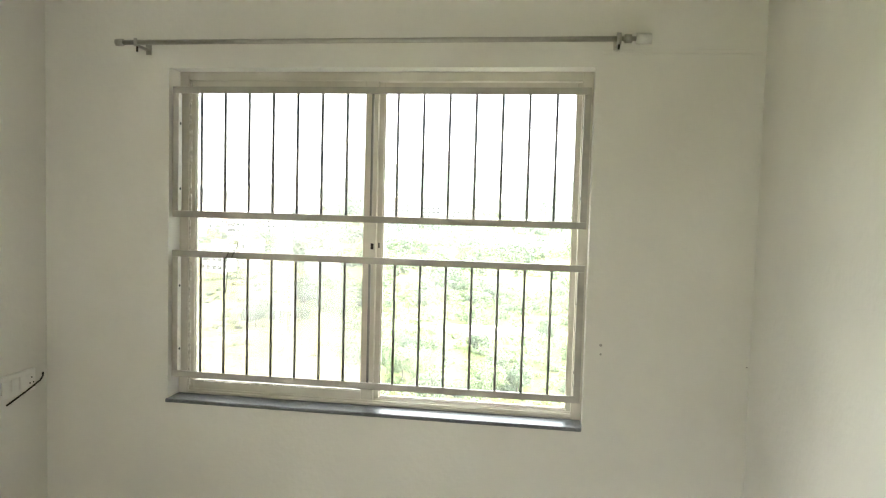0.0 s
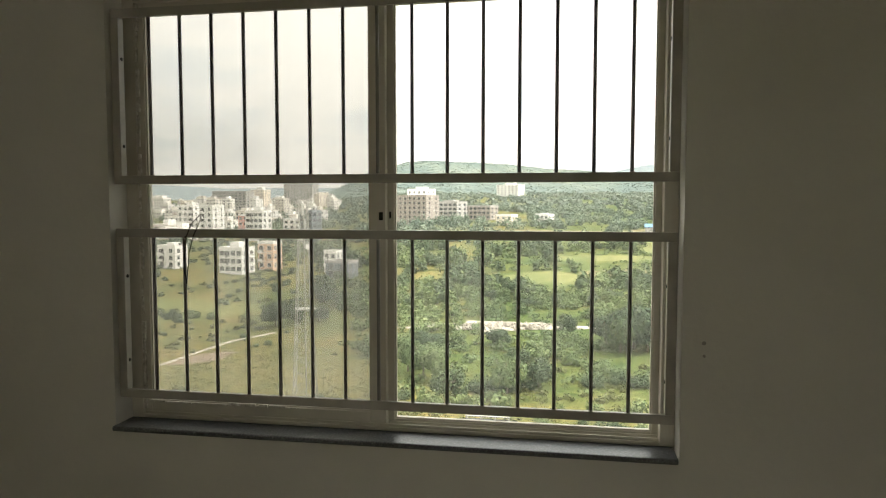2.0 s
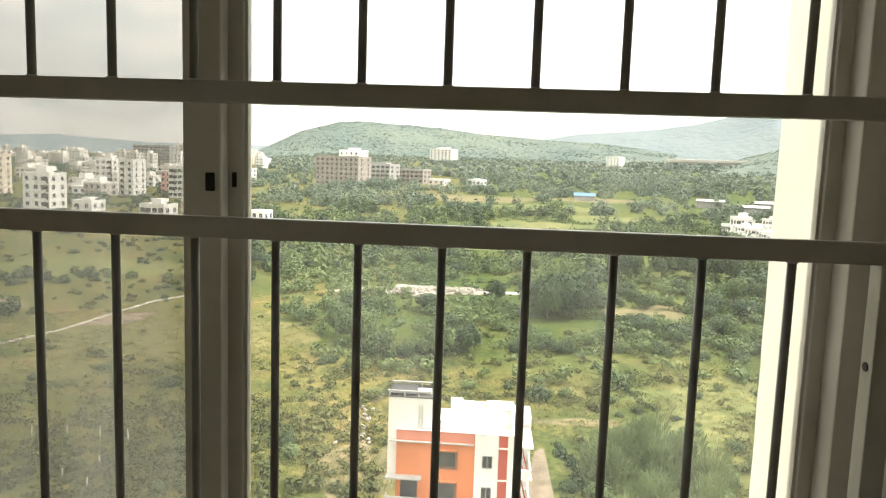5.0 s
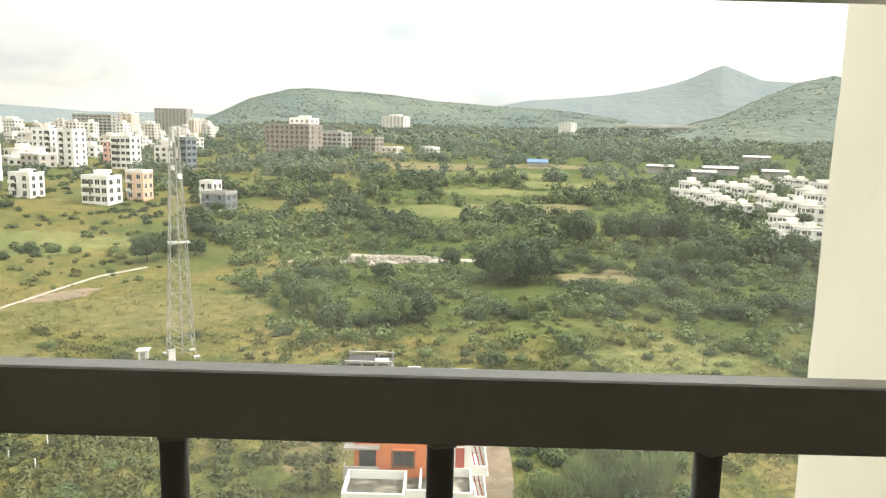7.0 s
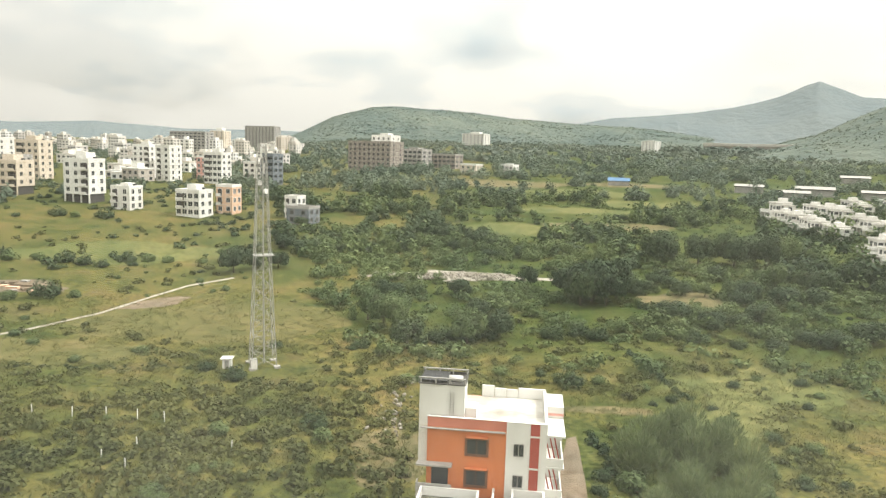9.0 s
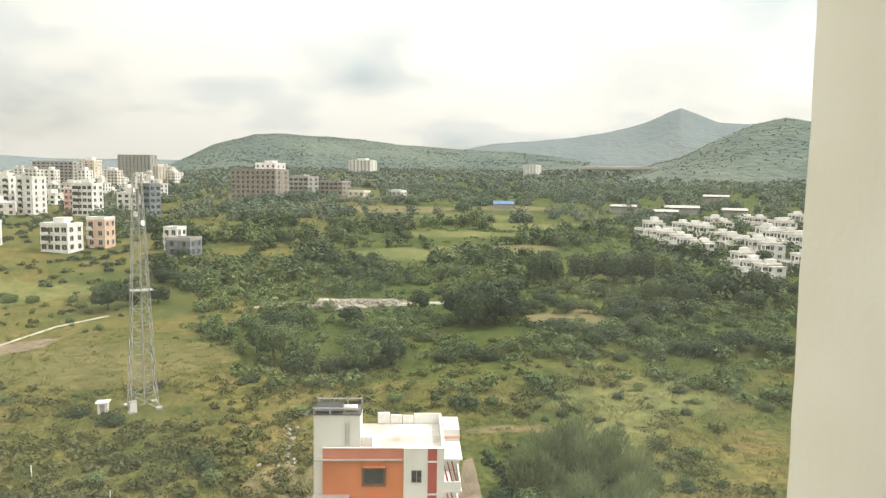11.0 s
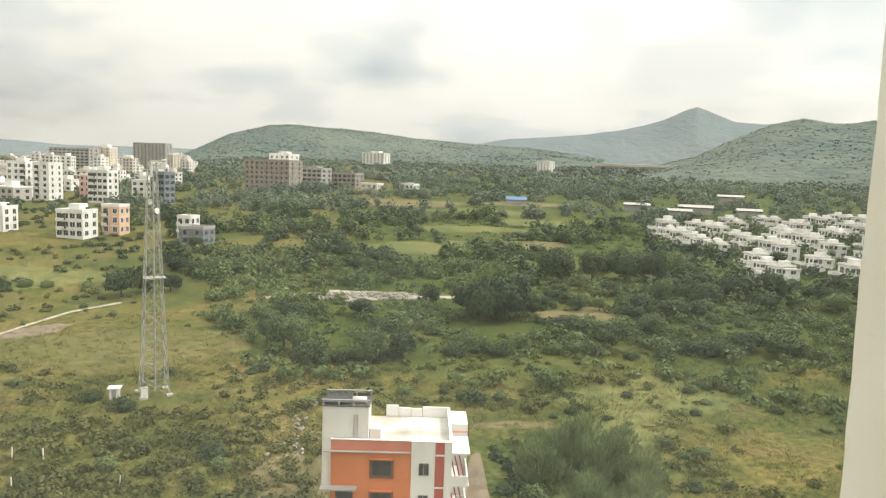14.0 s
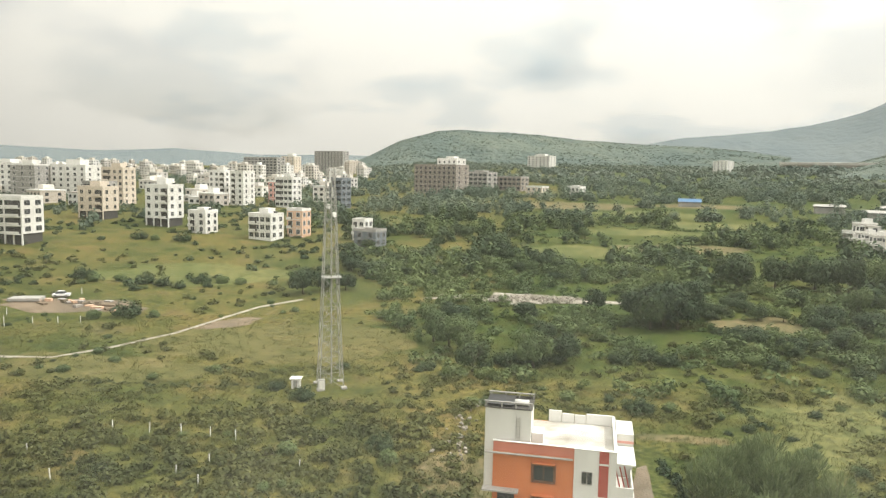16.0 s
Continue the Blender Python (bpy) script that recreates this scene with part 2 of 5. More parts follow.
undergrowth(GRASS)
# Hill colours carry painted haze: paler and bluer than the scrub itself.
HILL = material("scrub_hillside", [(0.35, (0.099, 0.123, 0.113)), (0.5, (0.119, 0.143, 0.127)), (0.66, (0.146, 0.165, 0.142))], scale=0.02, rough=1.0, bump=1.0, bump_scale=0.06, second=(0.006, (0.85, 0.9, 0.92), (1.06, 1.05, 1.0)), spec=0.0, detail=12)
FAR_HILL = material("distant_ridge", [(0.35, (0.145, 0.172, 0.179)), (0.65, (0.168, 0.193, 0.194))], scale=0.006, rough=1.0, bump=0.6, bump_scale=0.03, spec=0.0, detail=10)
MOW = material("mown_field", [(0.35, (0.109, 0.117, 0.047)), (0.65, (0.164, 0.160, 0.070))], scale=0.25, rough=0.95, bump=0.4, bump_scale=2, third=(1.2, (0.55, 0.62, 0.52), (1.22, 1.18, 1.1)), second=(0.06, (0.75, 0.85, 0.75), (1.1, 1.05, 1.0)), spec=0.1)
DRY = material("dry_field", [(0.35, (0.129, 0.106, 0.057)), (0.65, (0.182, 0.152, 0.084))], scale=0.3, rough=0.95, bump=0.4, bump_scale=2, third=(0.9, (0.6, 0.7, 0.6), (1.15, 1.12, 1.1)), second=(0.08, (0.85, 0.9, 0.85), (1.1, 1.05, 1.0)), spec=0.1)
GOLD = material("golden_meadow", [(0.32, (0.090, 0.088, 0.033)), (0.5, (0.128, 0.115, 0.045)), (0.68, (0.153, 0.128, 0.057))], scale=0.22, rough=0.95, bump=0.4, bump_scale=1.5, third=(0.8, (0.72, 0.76, 0.7), (1.12, 1.1, 1.08)), second=(0.06, (0.85, 0.92, 0.85), (1.06, 1.03, 1.0)), spec=0.1)
DIRT = material("bare_earth", [(0.35, (0.141, 0.111, 0.078)), (0.65, (0.222, 0.181, 0.137))], scale=0.7, rough=0.95, bump=0.8, bump_scale=3, second=(0.15, (0.8, 0.82, 0.8), (1.1, 1.05, 1.0)), spec=0.1)
RUBBLE = material("pale_rubble", [(0.35, (0.22, 0.20, 0.16)), (0.65, (0.42, 0.385, 0.33))], scale=0.8, rough=0.95, bump=0.8, bump_scale=2, spec=0.1)
LEAF_DARK = foliage("dark_leaves", (0.039, 0.058, 0.035), (0.060, 0.089, 0.050), (0.097, 0.132, 0.071))
LEAF_MID = foliage("green_leaves", (0.080, 0.113, 0.053), (0.119, 0.161, 0.075), (0.181, 0.224, 0.107))
# Distant leaves: haze is painted into these paler, bluer colours.
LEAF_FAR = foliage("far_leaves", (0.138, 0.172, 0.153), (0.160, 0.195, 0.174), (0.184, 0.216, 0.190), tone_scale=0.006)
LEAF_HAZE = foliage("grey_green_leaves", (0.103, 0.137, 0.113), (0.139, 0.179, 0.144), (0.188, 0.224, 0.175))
LEAF_FEATHER = foliage("feathery_leaves", (0.134, 0.170, 0.084), (0.199, 0.237, 0.118), (0.280, 0.308, 0.157))
LEAF_OLIVE = foliage("olive_scrub_leaves", (0.070, 0.083, 0.034), (0.104, 0.114, 0.046), (0.148, 0.152, 0.064), tone_scale=0.06)
LEAF_LIGHT = foliage("grass_blades", (0.085, 0.094, 0.034), (0.125, 0.13, 0.047), (0.175, 0.167, 0.067), tone_scale=0.05)
BARK = material("bark", [(0.3, (0.08, 0.065, 0.05)), (0.7, (0.18, 0.15, 0.12))], scale=6, rough=0.95, bump=0.5, bump_scale=20, stretch=(1, 1, 0.3))
WALL_WHITE = material("white_render", [(0.3, (0.66, 0.65, 0.62)), (0.7, (0.78, 0.77, 0.74))], scale=0.5, rough=0.85, second=(0.12, (0.88, 0.87, 0.85), (1, 1, 1)), stretch=(1, 1, 0.35))
WALL_CREAM = material("cream_render", [(0.3, (0.58, 0.50, 0.41)), (0.7, (0.68, 0.60, 0.5))], scale=0.5, rough=0.85, second=(0.12, (0.88, 0.87, 0.85), (1, 1, 1)), stretch=(1, 1, 0.35))
WALL_PEACH = material("peach_render", [(0.3, (0.60, 0.40, 0.28)), (0.7, (0.68, 0.47, 0.34))], scale=0.5, rough=0.85, second=(0.12, (0.9, 0.88, 0.85), (1, 1, 1)))
WALL_PINK = material("pink_render", [(0.3, (0.60, 0.30, 0.26)), (0.7, (0.68, 0.37, 0.32))], scale=0.5, rough=0.85)
WALL_GREY = material("grey_render", [(0.3, (0.30, 0.29, 0.27)), (0.7, (0.4, 0.38, 0.36))], scale=0.5, rough=0.85, second=(0.12, (0.85, 0.86, 0.85), (1, 1, 1)))
WALL_SLATE = material("slate_render", [(0.3, (0.13, 0.15, 0.17)), (0.7, (0.2, 0.22, 0.24))], scale=0.4, rough=0.7)
WALL_BROWN = material("brown_render", [(0.3, (0.235, 0.205, 0.18)), (0.7, (0.32, 0.285, 0.25))], scale=0.4, rough=0.85)
WALL_RANDOM = material("city_render", [(0.0, (0.74, 0.73, 0.7)), (0.35, (0.66, 0.63, 0.58)), (0.6, (0.56, 0.5, 0.43)), (0.8, (0.72, 0.72, 0.72)), (1.0, (0.44, 0.40, 0.36))], source="object", rough=0.85, second=(0.1, (0.88, 0.87, 0.85), (1, 1, 1)))
ORANGE = material("orange_render", [(0.3, (0.56, 0.185, 0.075)), (0.7, (0.66, 0.235, 0.10))], scale=0.8, rough=0.85, second=(0.4, (0.92, 0.92, 0.9), (1, 1, 1)), stretch=(1, 1, 0.4))
CORAL = material("coral_render", [(0.3, (0.54, 0.19, 0.13)), (0.7, (0.62, 0.24, 0.165))], scale=0.8, rough=0.85, second=(0.5, (0.9, 0.9, 0.9), (1, 1, 1)))
MAROON = material("maroon_render", [(0.3, (0.36, 0.085, 0.065)), (0.7, (0.44, 0.115, 0.085))], scale=0.8, rough=0.85)
ROOF_WHITE = material("lime_washed_terrace", [(0.28, (0.30, 0.28, 0.25)), (0.42, (0.47, 0.45, 0.41)), (0.58, (0.6, 0.58, 0.54)), (0.78, (0.68, 0.665, 0.63))], scale=0.55, rough=0.9, second=(0.3, (0.72, 0.7, 0.66), (1, 1, 1)), detail=8)
WINDOW_SURROUND = material("dark_brown_surround", [(0.3, (0.15, 0.075, 0.045)), (0.7, (0.21, 0.11, 0.07))], scale=2, rough=0.8)
MOTTLED_TERRACE = material("weathered_dark_terrace", [(0.3, (0.05, 0.047, 0.038)), (0.5, (0.12, 0.112, 0.092)), (0.7, (0.36, 0.34, 0.29))], scale=0.7, rough=0.95, second=(0.3, (0.7, 0.72, 0.66), (1, 1, 1)), detail=8)
DARK_GLASS = material("dark_window", [(0.3, (0.035, 0.04, 0.042)), (0.7, (0.06, 0.066, 0.07))], scale=0.8, rough=0.2, spec=0.6)
# Stands in for shade: a dark colour on solid boxes and decks.
PAINTED_SHADE = material("open_undercroft", [(0.3, (0.05, 0.047, 0.043)), (0.7, (0.09, 0.085, 0.078))], scale=0.8, rough=0.9)
CONCRETE = material("concrete", [(0.3, (0.30, 0.29, 0.27)), (0.7, (0.42, 0.40, 0.37))], scale=1.2, rough=0.9)
GALVANISED = material("galvanised_steel", [(0.3, (0.30, 0.30, 0.28)), (0.7, (0.44, 0.435, 0.41))], scale=2, rough=0.5, metal=0.3, second=(0.6, (0.85, 0.83, 0.8), (1, 1, 1)))
BLUE_SHEET = material("blue_roof_sheet", [(0.3, (0.05, 0.13, 0.25)), (0.7, (0.08, 0.18, 0.32))], scale=1, rough=0.5)
TANK_BLACK = material("black_water_tank", [(0.3, (0.02, 0.02, 0.02)), (0.7, (0.04, 0.04, 0.04))], scale=5, rough=0.5)
CAR_WHITE = material("white_car_paint", [(0.3, (0.72, 0.72, 0.72)), (0.7, (0.8, 0.8, 0.8))], scale=2, rough=0.25, spec=0.6)


# ---- mesh helpers ----
def to_mesh(name, bm, *mats):
    bmesh.ops.recalc_face_normals(bm, faces=bm.faces[:])
    me = bpy.data.meshes.new(name)
    bm.to_mesh(me)
    bm.free()
    for m in mats:
        me.materials.append(m)
    return me


def part(name, bm, mat, parent=None, label=""):
    """One mesh object out of a bmesh, under a thing or a part."""
    mats = mat if isinstance(mat, (tuple, list)) else (mat,)
    ob = new(name, bm if isinstance(bm, bpy.types.Mesh) else to_mesh(name, bm, *mats))
    if parent:
        ob.parent = parent
    return tagged(ob, label)


def thing(name, label, category, at=(0, 0, 0), yaw=0.0, group="", kind=""):
    ob = new(name)
    ob.empty_display_size = 0.2
    ob.matrix_basis = pose(*at, 0, 0, yaw)
    return tagged(ob, label, category, group, kind)


def box(bm, x0, y0, z0, x1, y1, z1, mi=0, bevel=0.0):
    r = bmesh.ops.create_cube(bm, size=1, matrix=Matrix.LocRotScale(((x0 + x1) / 2, (y0 + y1) / 2, (z0 + z1) / 2), None, (abs(x1 - x0), abs(y1 - y0), abs(z1 - z0))))
    faces = {f for v in r["verts"] for f in v.link_faces}
    if bevel:
        edges = {e for v in r["verts"] for e in v.link_edges}
        out = bmesh.ops.bevel(bm, geom=list(edges), offset=bevel, segments=2, affect="EDGES", profile=0.6)
        faces |= set(out["faces"])
    for f in faces:
        if f.is_valid:
            f.material_index = mi
    return bm


def boxes(*specs, bevel=0.0):
    bm = bmesh.new()
    for s in specs:
        box(bm, *s[:6], s[6] if len(s) > 6 else 0, bevel)
    return bm


def tube(bm, a, b, r, seg=10, mi=0, r2=None):
    a, b = Vector(a), Vector(b)
    d = b - a
    m = Matrix.Translation((a + b) / 2) @ d.to_track_quat("Z", "Y").to_matrix().to_4x4()
    res = bmesh.ops.create_cone(bm, cap_ends=True, segments=seg, radius1=r, radius2=r if r2 is None else r2, depth=d.length, matrix=m)
    for f in {f for v in res["verts"] for f in v.link_faces}:
        f.material_index = mi
        f.smooth = len(f.verts) == 4 and seg > 6
    return bm


def tubes(*specs, seg=10):
    bm = bmesh.new()
    for s in specs:
        tube(bm, *s[:3], seg=seg)
    return bm


def path_tube(points, r, seg=8):
    bm = bmesh.new()
    for a, b in zip(points, points[1:]):
        tube(bm, a, b, r, seg)
    for q in points[1:-1]:
        bmesh.ops.create_icosphere(bm, subdivisions=1, radius=r, matrix=Matrix.Translation(q))
    return bm


def quads_mesh(name, v, mat, smooth=False):
    """A mesh of loose quads from an array (n, 4, 3)."""
    n = len(v)
    me = bpy.data.meshes.new(name)
    me.vertices.add(4 * n)
    me.vertices.foreach_set("co", np.ascontiguousarray(v, dtype=np.float32).ravel())
    me.loops.add(4 * n)
    me.loops.foreach_set("vertex_index", np.arange(4 * n, dtype=np.int32))
    me.polygons.add(n)
    me.polygons.foreach_set("loop_start", np.arange(0, 4 * n, 4, dtype=np.int32))
    me.update(calc_edges=True)
    me.materials.append(mat)
    return me


def grid_mesh(name, x, y, z, mat, wrap=False):
    """A smooth sheet from arrays (rows, columns)."""
    r, c = x.shape
    me = bpy.data.meshes.new(name)
    me.vertices.add(r * c)
    me.vertices.foreach_set("co", np.stack([x, y, z], -1).astype(np.float32).ravel())
    i, j = np.meshgrid(np.arange(r - 1), np.arange(c if wrap else c - 1), indexing="ij")
    k = (j + 1) % c
    f = np.stack([i * c + j, i * c + k, (i + 1) * c + k, (i + 1) * c + j], -1).reshape(-1, 4).astype(np.int32)
    me.loops.add(f.size)
    me.loops.foreach_set("vertex_index", f.ravel())
    me.polygons.add(len(f))
    me.polygons.foreach_set("loop_start", np.arange(0, f.size, 4, dtype=np.int32))
    me.polygons.foreach_set("use_smooth", np.ones(len(f), dtype=bool))
    me.update(calc_edges=True)
    me.validate()
    me.materials.append(mat)
    return me

# ---- the room ----
XL, XR, YB, ZC = -1.37, 1.415, -3.7, 2.85          # left wall, right wall, back wall, ceiling
OX0, OX1, OZ0, OZ1 = -0.828, 0.833, 0.82, 2.148     # window opening
WT = 0.20                                          # wall thickness


def structure(name, bm, mat, label, category):
    ob = part(name, bm, mat)
    return tagged(ob, label, category, kind="structure")


structure("wall_north", boxes((XL - 0.2, 0, 0, OX0, WT, ZC), (OX1, 0, 0, XR + 0.2, WT, ZC), (OX0, 0, 0, OX1, WT, OZ0 - 0.016), (OX0, 0, OZ1, OX1, WT, ZC)), PLASTER, "off-white painted plaster wall around the barred window", "wall")
# Opening out of view, added to brighten the room with skylight.
structure("wall_west", boxes((XL - 0.2, YB, 0, XL, -3.45, ZC), (XL - 0.2, -2.55, 0, XL, 0, ZC), (XL - 0.2, -3.45, 2.05, XL, -2.55, ZC)), PLASTER, "off-white plaster side wall with an unseen opening added for daylight", "wall")
structure("wall_east", boxes((XR, YB, 0, XR + 0.2, 0, ZC)), PLASTER, "off-white painted plaster side wall beside the window", "wall")
structure("wall_south", boxes((XL - 0.2, YB - 0.2, 0, XR + 0.2, YB, ZC)), PLASTER, "plain off-white plaster wall behind the room", "wall")
structure("ceiling", boxes((XL - 0.2, YB - 0.2, ZC, XR + 0.2, WT, ZC + 0.15)), CEILING, "plain white painted ceiling slab of the room", "ceiling")
floor = structure("floor", boxes((XL - 0.2, YB - 0.2, -0.15, XR + 0.2, WT, -0.008)), GROUT, "pale vitrified tiles with thin grey grout", "floor")
lintel = structure("trim_lintel", boxes((OX1 + 0.02, -0.006, OZ1 + 0.045, XR - 0.003, 0.004, OZ1 + 0.06), bevel=0.003), PLASTER, "faint plaster ridge at the height of the window head", "trim")
bm = bmesh.new()
loops = []
for z in [-36.5] + [-2.0 + 0.06 * i for i in range(110)] + [7.0]:
    wob, wob2 = 0.010 * noise.noise((0.3, 0.1, z * 2.2)) + 0.004 * noise.noise((4.3, 0.1, z * 9)), 0.004 * noise.noise((1.7, 3.1, z * 5))
    loops.append([bm.verts.new(c) for c in ((1.27 + wob2, WT, z), (1.27 + wob2, 1.15, z), (1.272 + wob2, 1.572 + wob, z), (1.28, 1.582 + wob, z), (1.6, 1.582, z), (1.6, WT, z))])
for lo, hi in zip(loops, loops[1:]):
    for k in range(6):
        bm.faces.new((lo[k], lo[(k + 1) % 6], hi[(k + 1) % 6], hi[k]))
bm.faces.new(loops[0])
bm.faces.new(loops[-1])
structure("wall_fin", bm, FACADE, "cream painted outside wall standing out beside the window", "wall")
structure("wall_facade", boxes((-7, 0.02, -36.5, XL - 0.2, WT, 7), (XR + 0.2, 0.02, -36.5, 7, WT, 7), (XL - 0.2, 0.02, -36.5, XR + 0.2, WT, -0.15), (XL - 0.2, 0.02, ZC + 0.15, XR + 0.2, WT, 7)), FACADE, "cream painted outer wall of the apartment tower", "wall")
structure("window_sill", boxes((OX0 - 0.004, -0.014, OZ0 - 0.016, OX1 - 0.003, 0.16, OZ0), bevel=0.005), GRANITE, "polished dark granite sill with a rounded front edge", "window sill")

# sliding window: outer frame, two sashes on their own tracks, panes
window_1 = thing("window_1", "two-part sliding window in an off-white frame with dusty panes", "window", (0, 0, 0), kind="structure")
FY0, FY1 = 0.085, 0.165
for name, spec in (("frame_jamb", (OX0, FY0, OZ0, OX0 + 0.04, FY1, OZ1)), ("frame_jamb", (OX1 - 0.04, FY0, OZ0, OX1, FY1, OZ1)),
                   ("frame_track", (OX0 + 0.04, FY0, OZ0, OX1 - 0.04, FY1, OZ0 + 0.012)), ("frame_head", (OX0 + 0.04, FY0, OZ1 - 0.035, OX1 - 0.04, FY1, OZ1))):
    part(name, boxes(spec, bevel=0.003), ALUMINIUM, window_1)
for y in (0.092, 0.122, 0.152):
    part("track_rib", boxes((OX0 + 0.042, y, OZ0 + 0.012, OX1 - 0.042, y + 0.004, OZ0 + 0.02)), ALUMINIUM, window_1)


def sash(x0, x1, y0, mat, s0, s1, label, foot=0.04):
    """One sliding leaf: stiles of widths s0 and s1, rails, gasket, pane."""
    z0, z1, y1 = OZ0 + 0.013, OZ1 - 0.03, y0 + 0.026
    part("sash_stile", boxes((x0, y0, z0, x0 + s0, y1, z1), bevel=0.003), ALUMINIUM, window_1)
    stile = part("sash_stile", boxes((x1 - s1, y0, z0, x1, y1, z1), bevel=0.003), ALUMINIUM, window_1)
    part("sash_rail", boxes((x0 + s0, y0 + 0.001, z0, x1 - s1, y1 - 0.001, z0 + foot), bevel=0.003), ALUMINIUM, window_1)
    part("sash_rail", boxes((x0 + s0, y0 + 0.001, z1 - 0.03, x1 - s1, y1 - 0.001, z1), bevel=0.003), ALUMINIUM, window_1)
    a0, a1, b0, b1 = x0 + s0, x1 - s1, z0 + foot, z1 - 0.03
    g = 0.004
    part("gasket", boxes((a0, y0 + 0.006, b0, a0 + g, y1 - 0.006, b1), (a1 - g, y0 + 0.006, b0, a1, y1 - 0.006, b1), (a0 + g, y0 + 0.006, b0, a1 - g, y1 - 0.006, b0 + g), (a0 + g, y0 + 0.006, b1 - g, a1 - g, y1 - 0.006, b1)), ALUMINIUM, window_1)
    pane = part("pane", boxes((a0 + 0.001, y0 + 0.011, b0 + 0.001, a1 - 0.001, y0 + 0.016, b1 - 0.001)), mat, window_1, label)
    pane.visible_shadow = False
    return stile


stile_left = sash(OX0 + 0.03, 0.004, 0.095, GLASS_L, 0.034, 0.049, "clear pane with a thin film of dust")
sash(-0.03, OX1 - 0.03, 0.127, GLASS_R, 0.052, 0.028, "clear pane with rain streaks and dust", 0.013)
part("latch", boxes((-0.016, 0.0915, 1.45, -0.004, 0.0955, 1.474), bevel=0.0015), BLACK_RUBBER, stile_left, "small black flush latch")
part("latch_keeper", boxes((0.008, 0.122, 1.455, 0.013, 0.128, 1.475), bevel=0.001), BLACK_RUBBER, window_1, "small black catch")
# ragged plaster left along the frame
bm = bmesh.new()
rng = random.Random(5)
z = OZ0 + 0.03
while z < OZ1 - 0.05:
    h = rng.uniform(0.03, 0.11)
    box(bm, OX0 + 0.041, 0.086, z, OX0 + 0.041 + rng.uniform(0.004, 0.011), 0.094, z + h * rng.uniform(0.7, 1.0), 0, 0.0015)
    z += h
x = OX0 + 0.06
while x < -0.3:
    w = rng.uniform(0.03, 0.12)
    box(bm, x, 0.088, OZ0 + 0.0505, x + w * 0.9, 0.0945, OZ0 + 0.052 + rng.uniform(0.003, 0.009), 0, 0.0015)
    x += w
# Black strips put in for the shade in the gap under the sashes.
part("brush_seal", boxes((OX0 + 0.045, 0.0935, OZ0 + 0.0125, -0.002, 0.0945, OZ0 + 0.0165), (0.0, 0.1255, OZ0 + 0.0125, OX1 - 0.045, 0.1265, OZ0 + 0.0165)), BLACK_RUBBER, window_1, "black strips painted as the shaded gap under the sashes")
part("plaster_crumbs", bm, MORTAR, window_1, "ragged pale plaster crust along the frame")


# safety grilles: square tube frames with round bars, screwed to the jambs
def grille(z0, z1, label):
    ob = thing("window_grille", label, "window grille", (0, 0.024, z0), group="safety grilles in the window")
    h, t = z1 - z0, 0.0065
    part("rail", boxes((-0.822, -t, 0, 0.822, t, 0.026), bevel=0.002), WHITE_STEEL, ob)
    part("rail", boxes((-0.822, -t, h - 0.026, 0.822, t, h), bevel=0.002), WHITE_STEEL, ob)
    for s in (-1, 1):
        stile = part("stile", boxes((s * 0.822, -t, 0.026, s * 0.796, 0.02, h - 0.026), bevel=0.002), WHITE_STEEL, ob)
        for q in (0.22, 0.72):
            part("screw", tubes(((s * 0.7975, 0.007, h * q), (s * 0.7945, 0.007, h * q), 0.0055), seg=10), BLACK_RUBBER, stile, "dark countersunk screw")
    bar = None
    for i in range(1, 16):
        if bar is None:
            bar = part("bar", tubes(((0, 0, 0.026), (0, 0, h - 0.026), 0.0052), seg=12), BAR_STEEL, ob)
        else:
            bar = bar.copy()
            scene.collection.objects.link(bar)
        bar.location = (-0.8 + 0.1 * i, 0, 0)
    bead = None
    for i in range(1, 16):
        for zz in (0.0262, h - 0.0262):
            if bead is None:
                bm = bmesh.new()
                bmesh.ops.create_icosphere(bm, subdivisions=1, radius=0.008)
                bead = part("weld_bead", bm, WHITE_STEEL, ob)
            else:
                bead = bead.copy()
                scene.collection.objects.link(bead)
            bead.location, bead.scale = (-0.8 + 0.1 * i, 0, zz), (1, 1, 0.3)
    return ob


grille(0.903, 1.423, "lower white steel safety grille with round bars")
grille(1.557, 2.078, "upper white steel safety grille with round bars")

wire = thing("bent_wire", "thin dark wire bent into a loop over the grille rail", "wire", (-0.6, 0.018, 1.423))
part("strand", path_tube([(0.06, -0.004, 0.045), (0.03, -0.006, 0.015), (0.014, -0.006, -0.022), (0.006, -0.005, -0.09), (0.009, -0.003, -0.165)], 0.0016), WIRE_STEEL, wire)
part("strand", path_tube([(0.06, -0.004, 0.045), (0.061, -0.005, 0.03), (0.036, -0.007, -0.022), (0.022, -0.006, -0.07), (0.011, -0.004, -0.165)], 0.0016), WIRE_STEEL, wire)
bm = bmesh.new()
bmesh.ops.create_icosphere(bm, subdivisions=1, radius=0.004, matrix=Matrix.Translation((0.012, -0.007, -0.024)))
part("twist", bm, WIRE_STEEL, wire)

rod = thing("curtain_rod", "slim brushed steel curtain rod without a curtain", "curtain rod", (0, -0.085, 2.228))
part("tube", tubes(((-0.97, 0, 0), (0.91, 0, 0), 0.0095), seg=16), ROD_STEEL, rod)
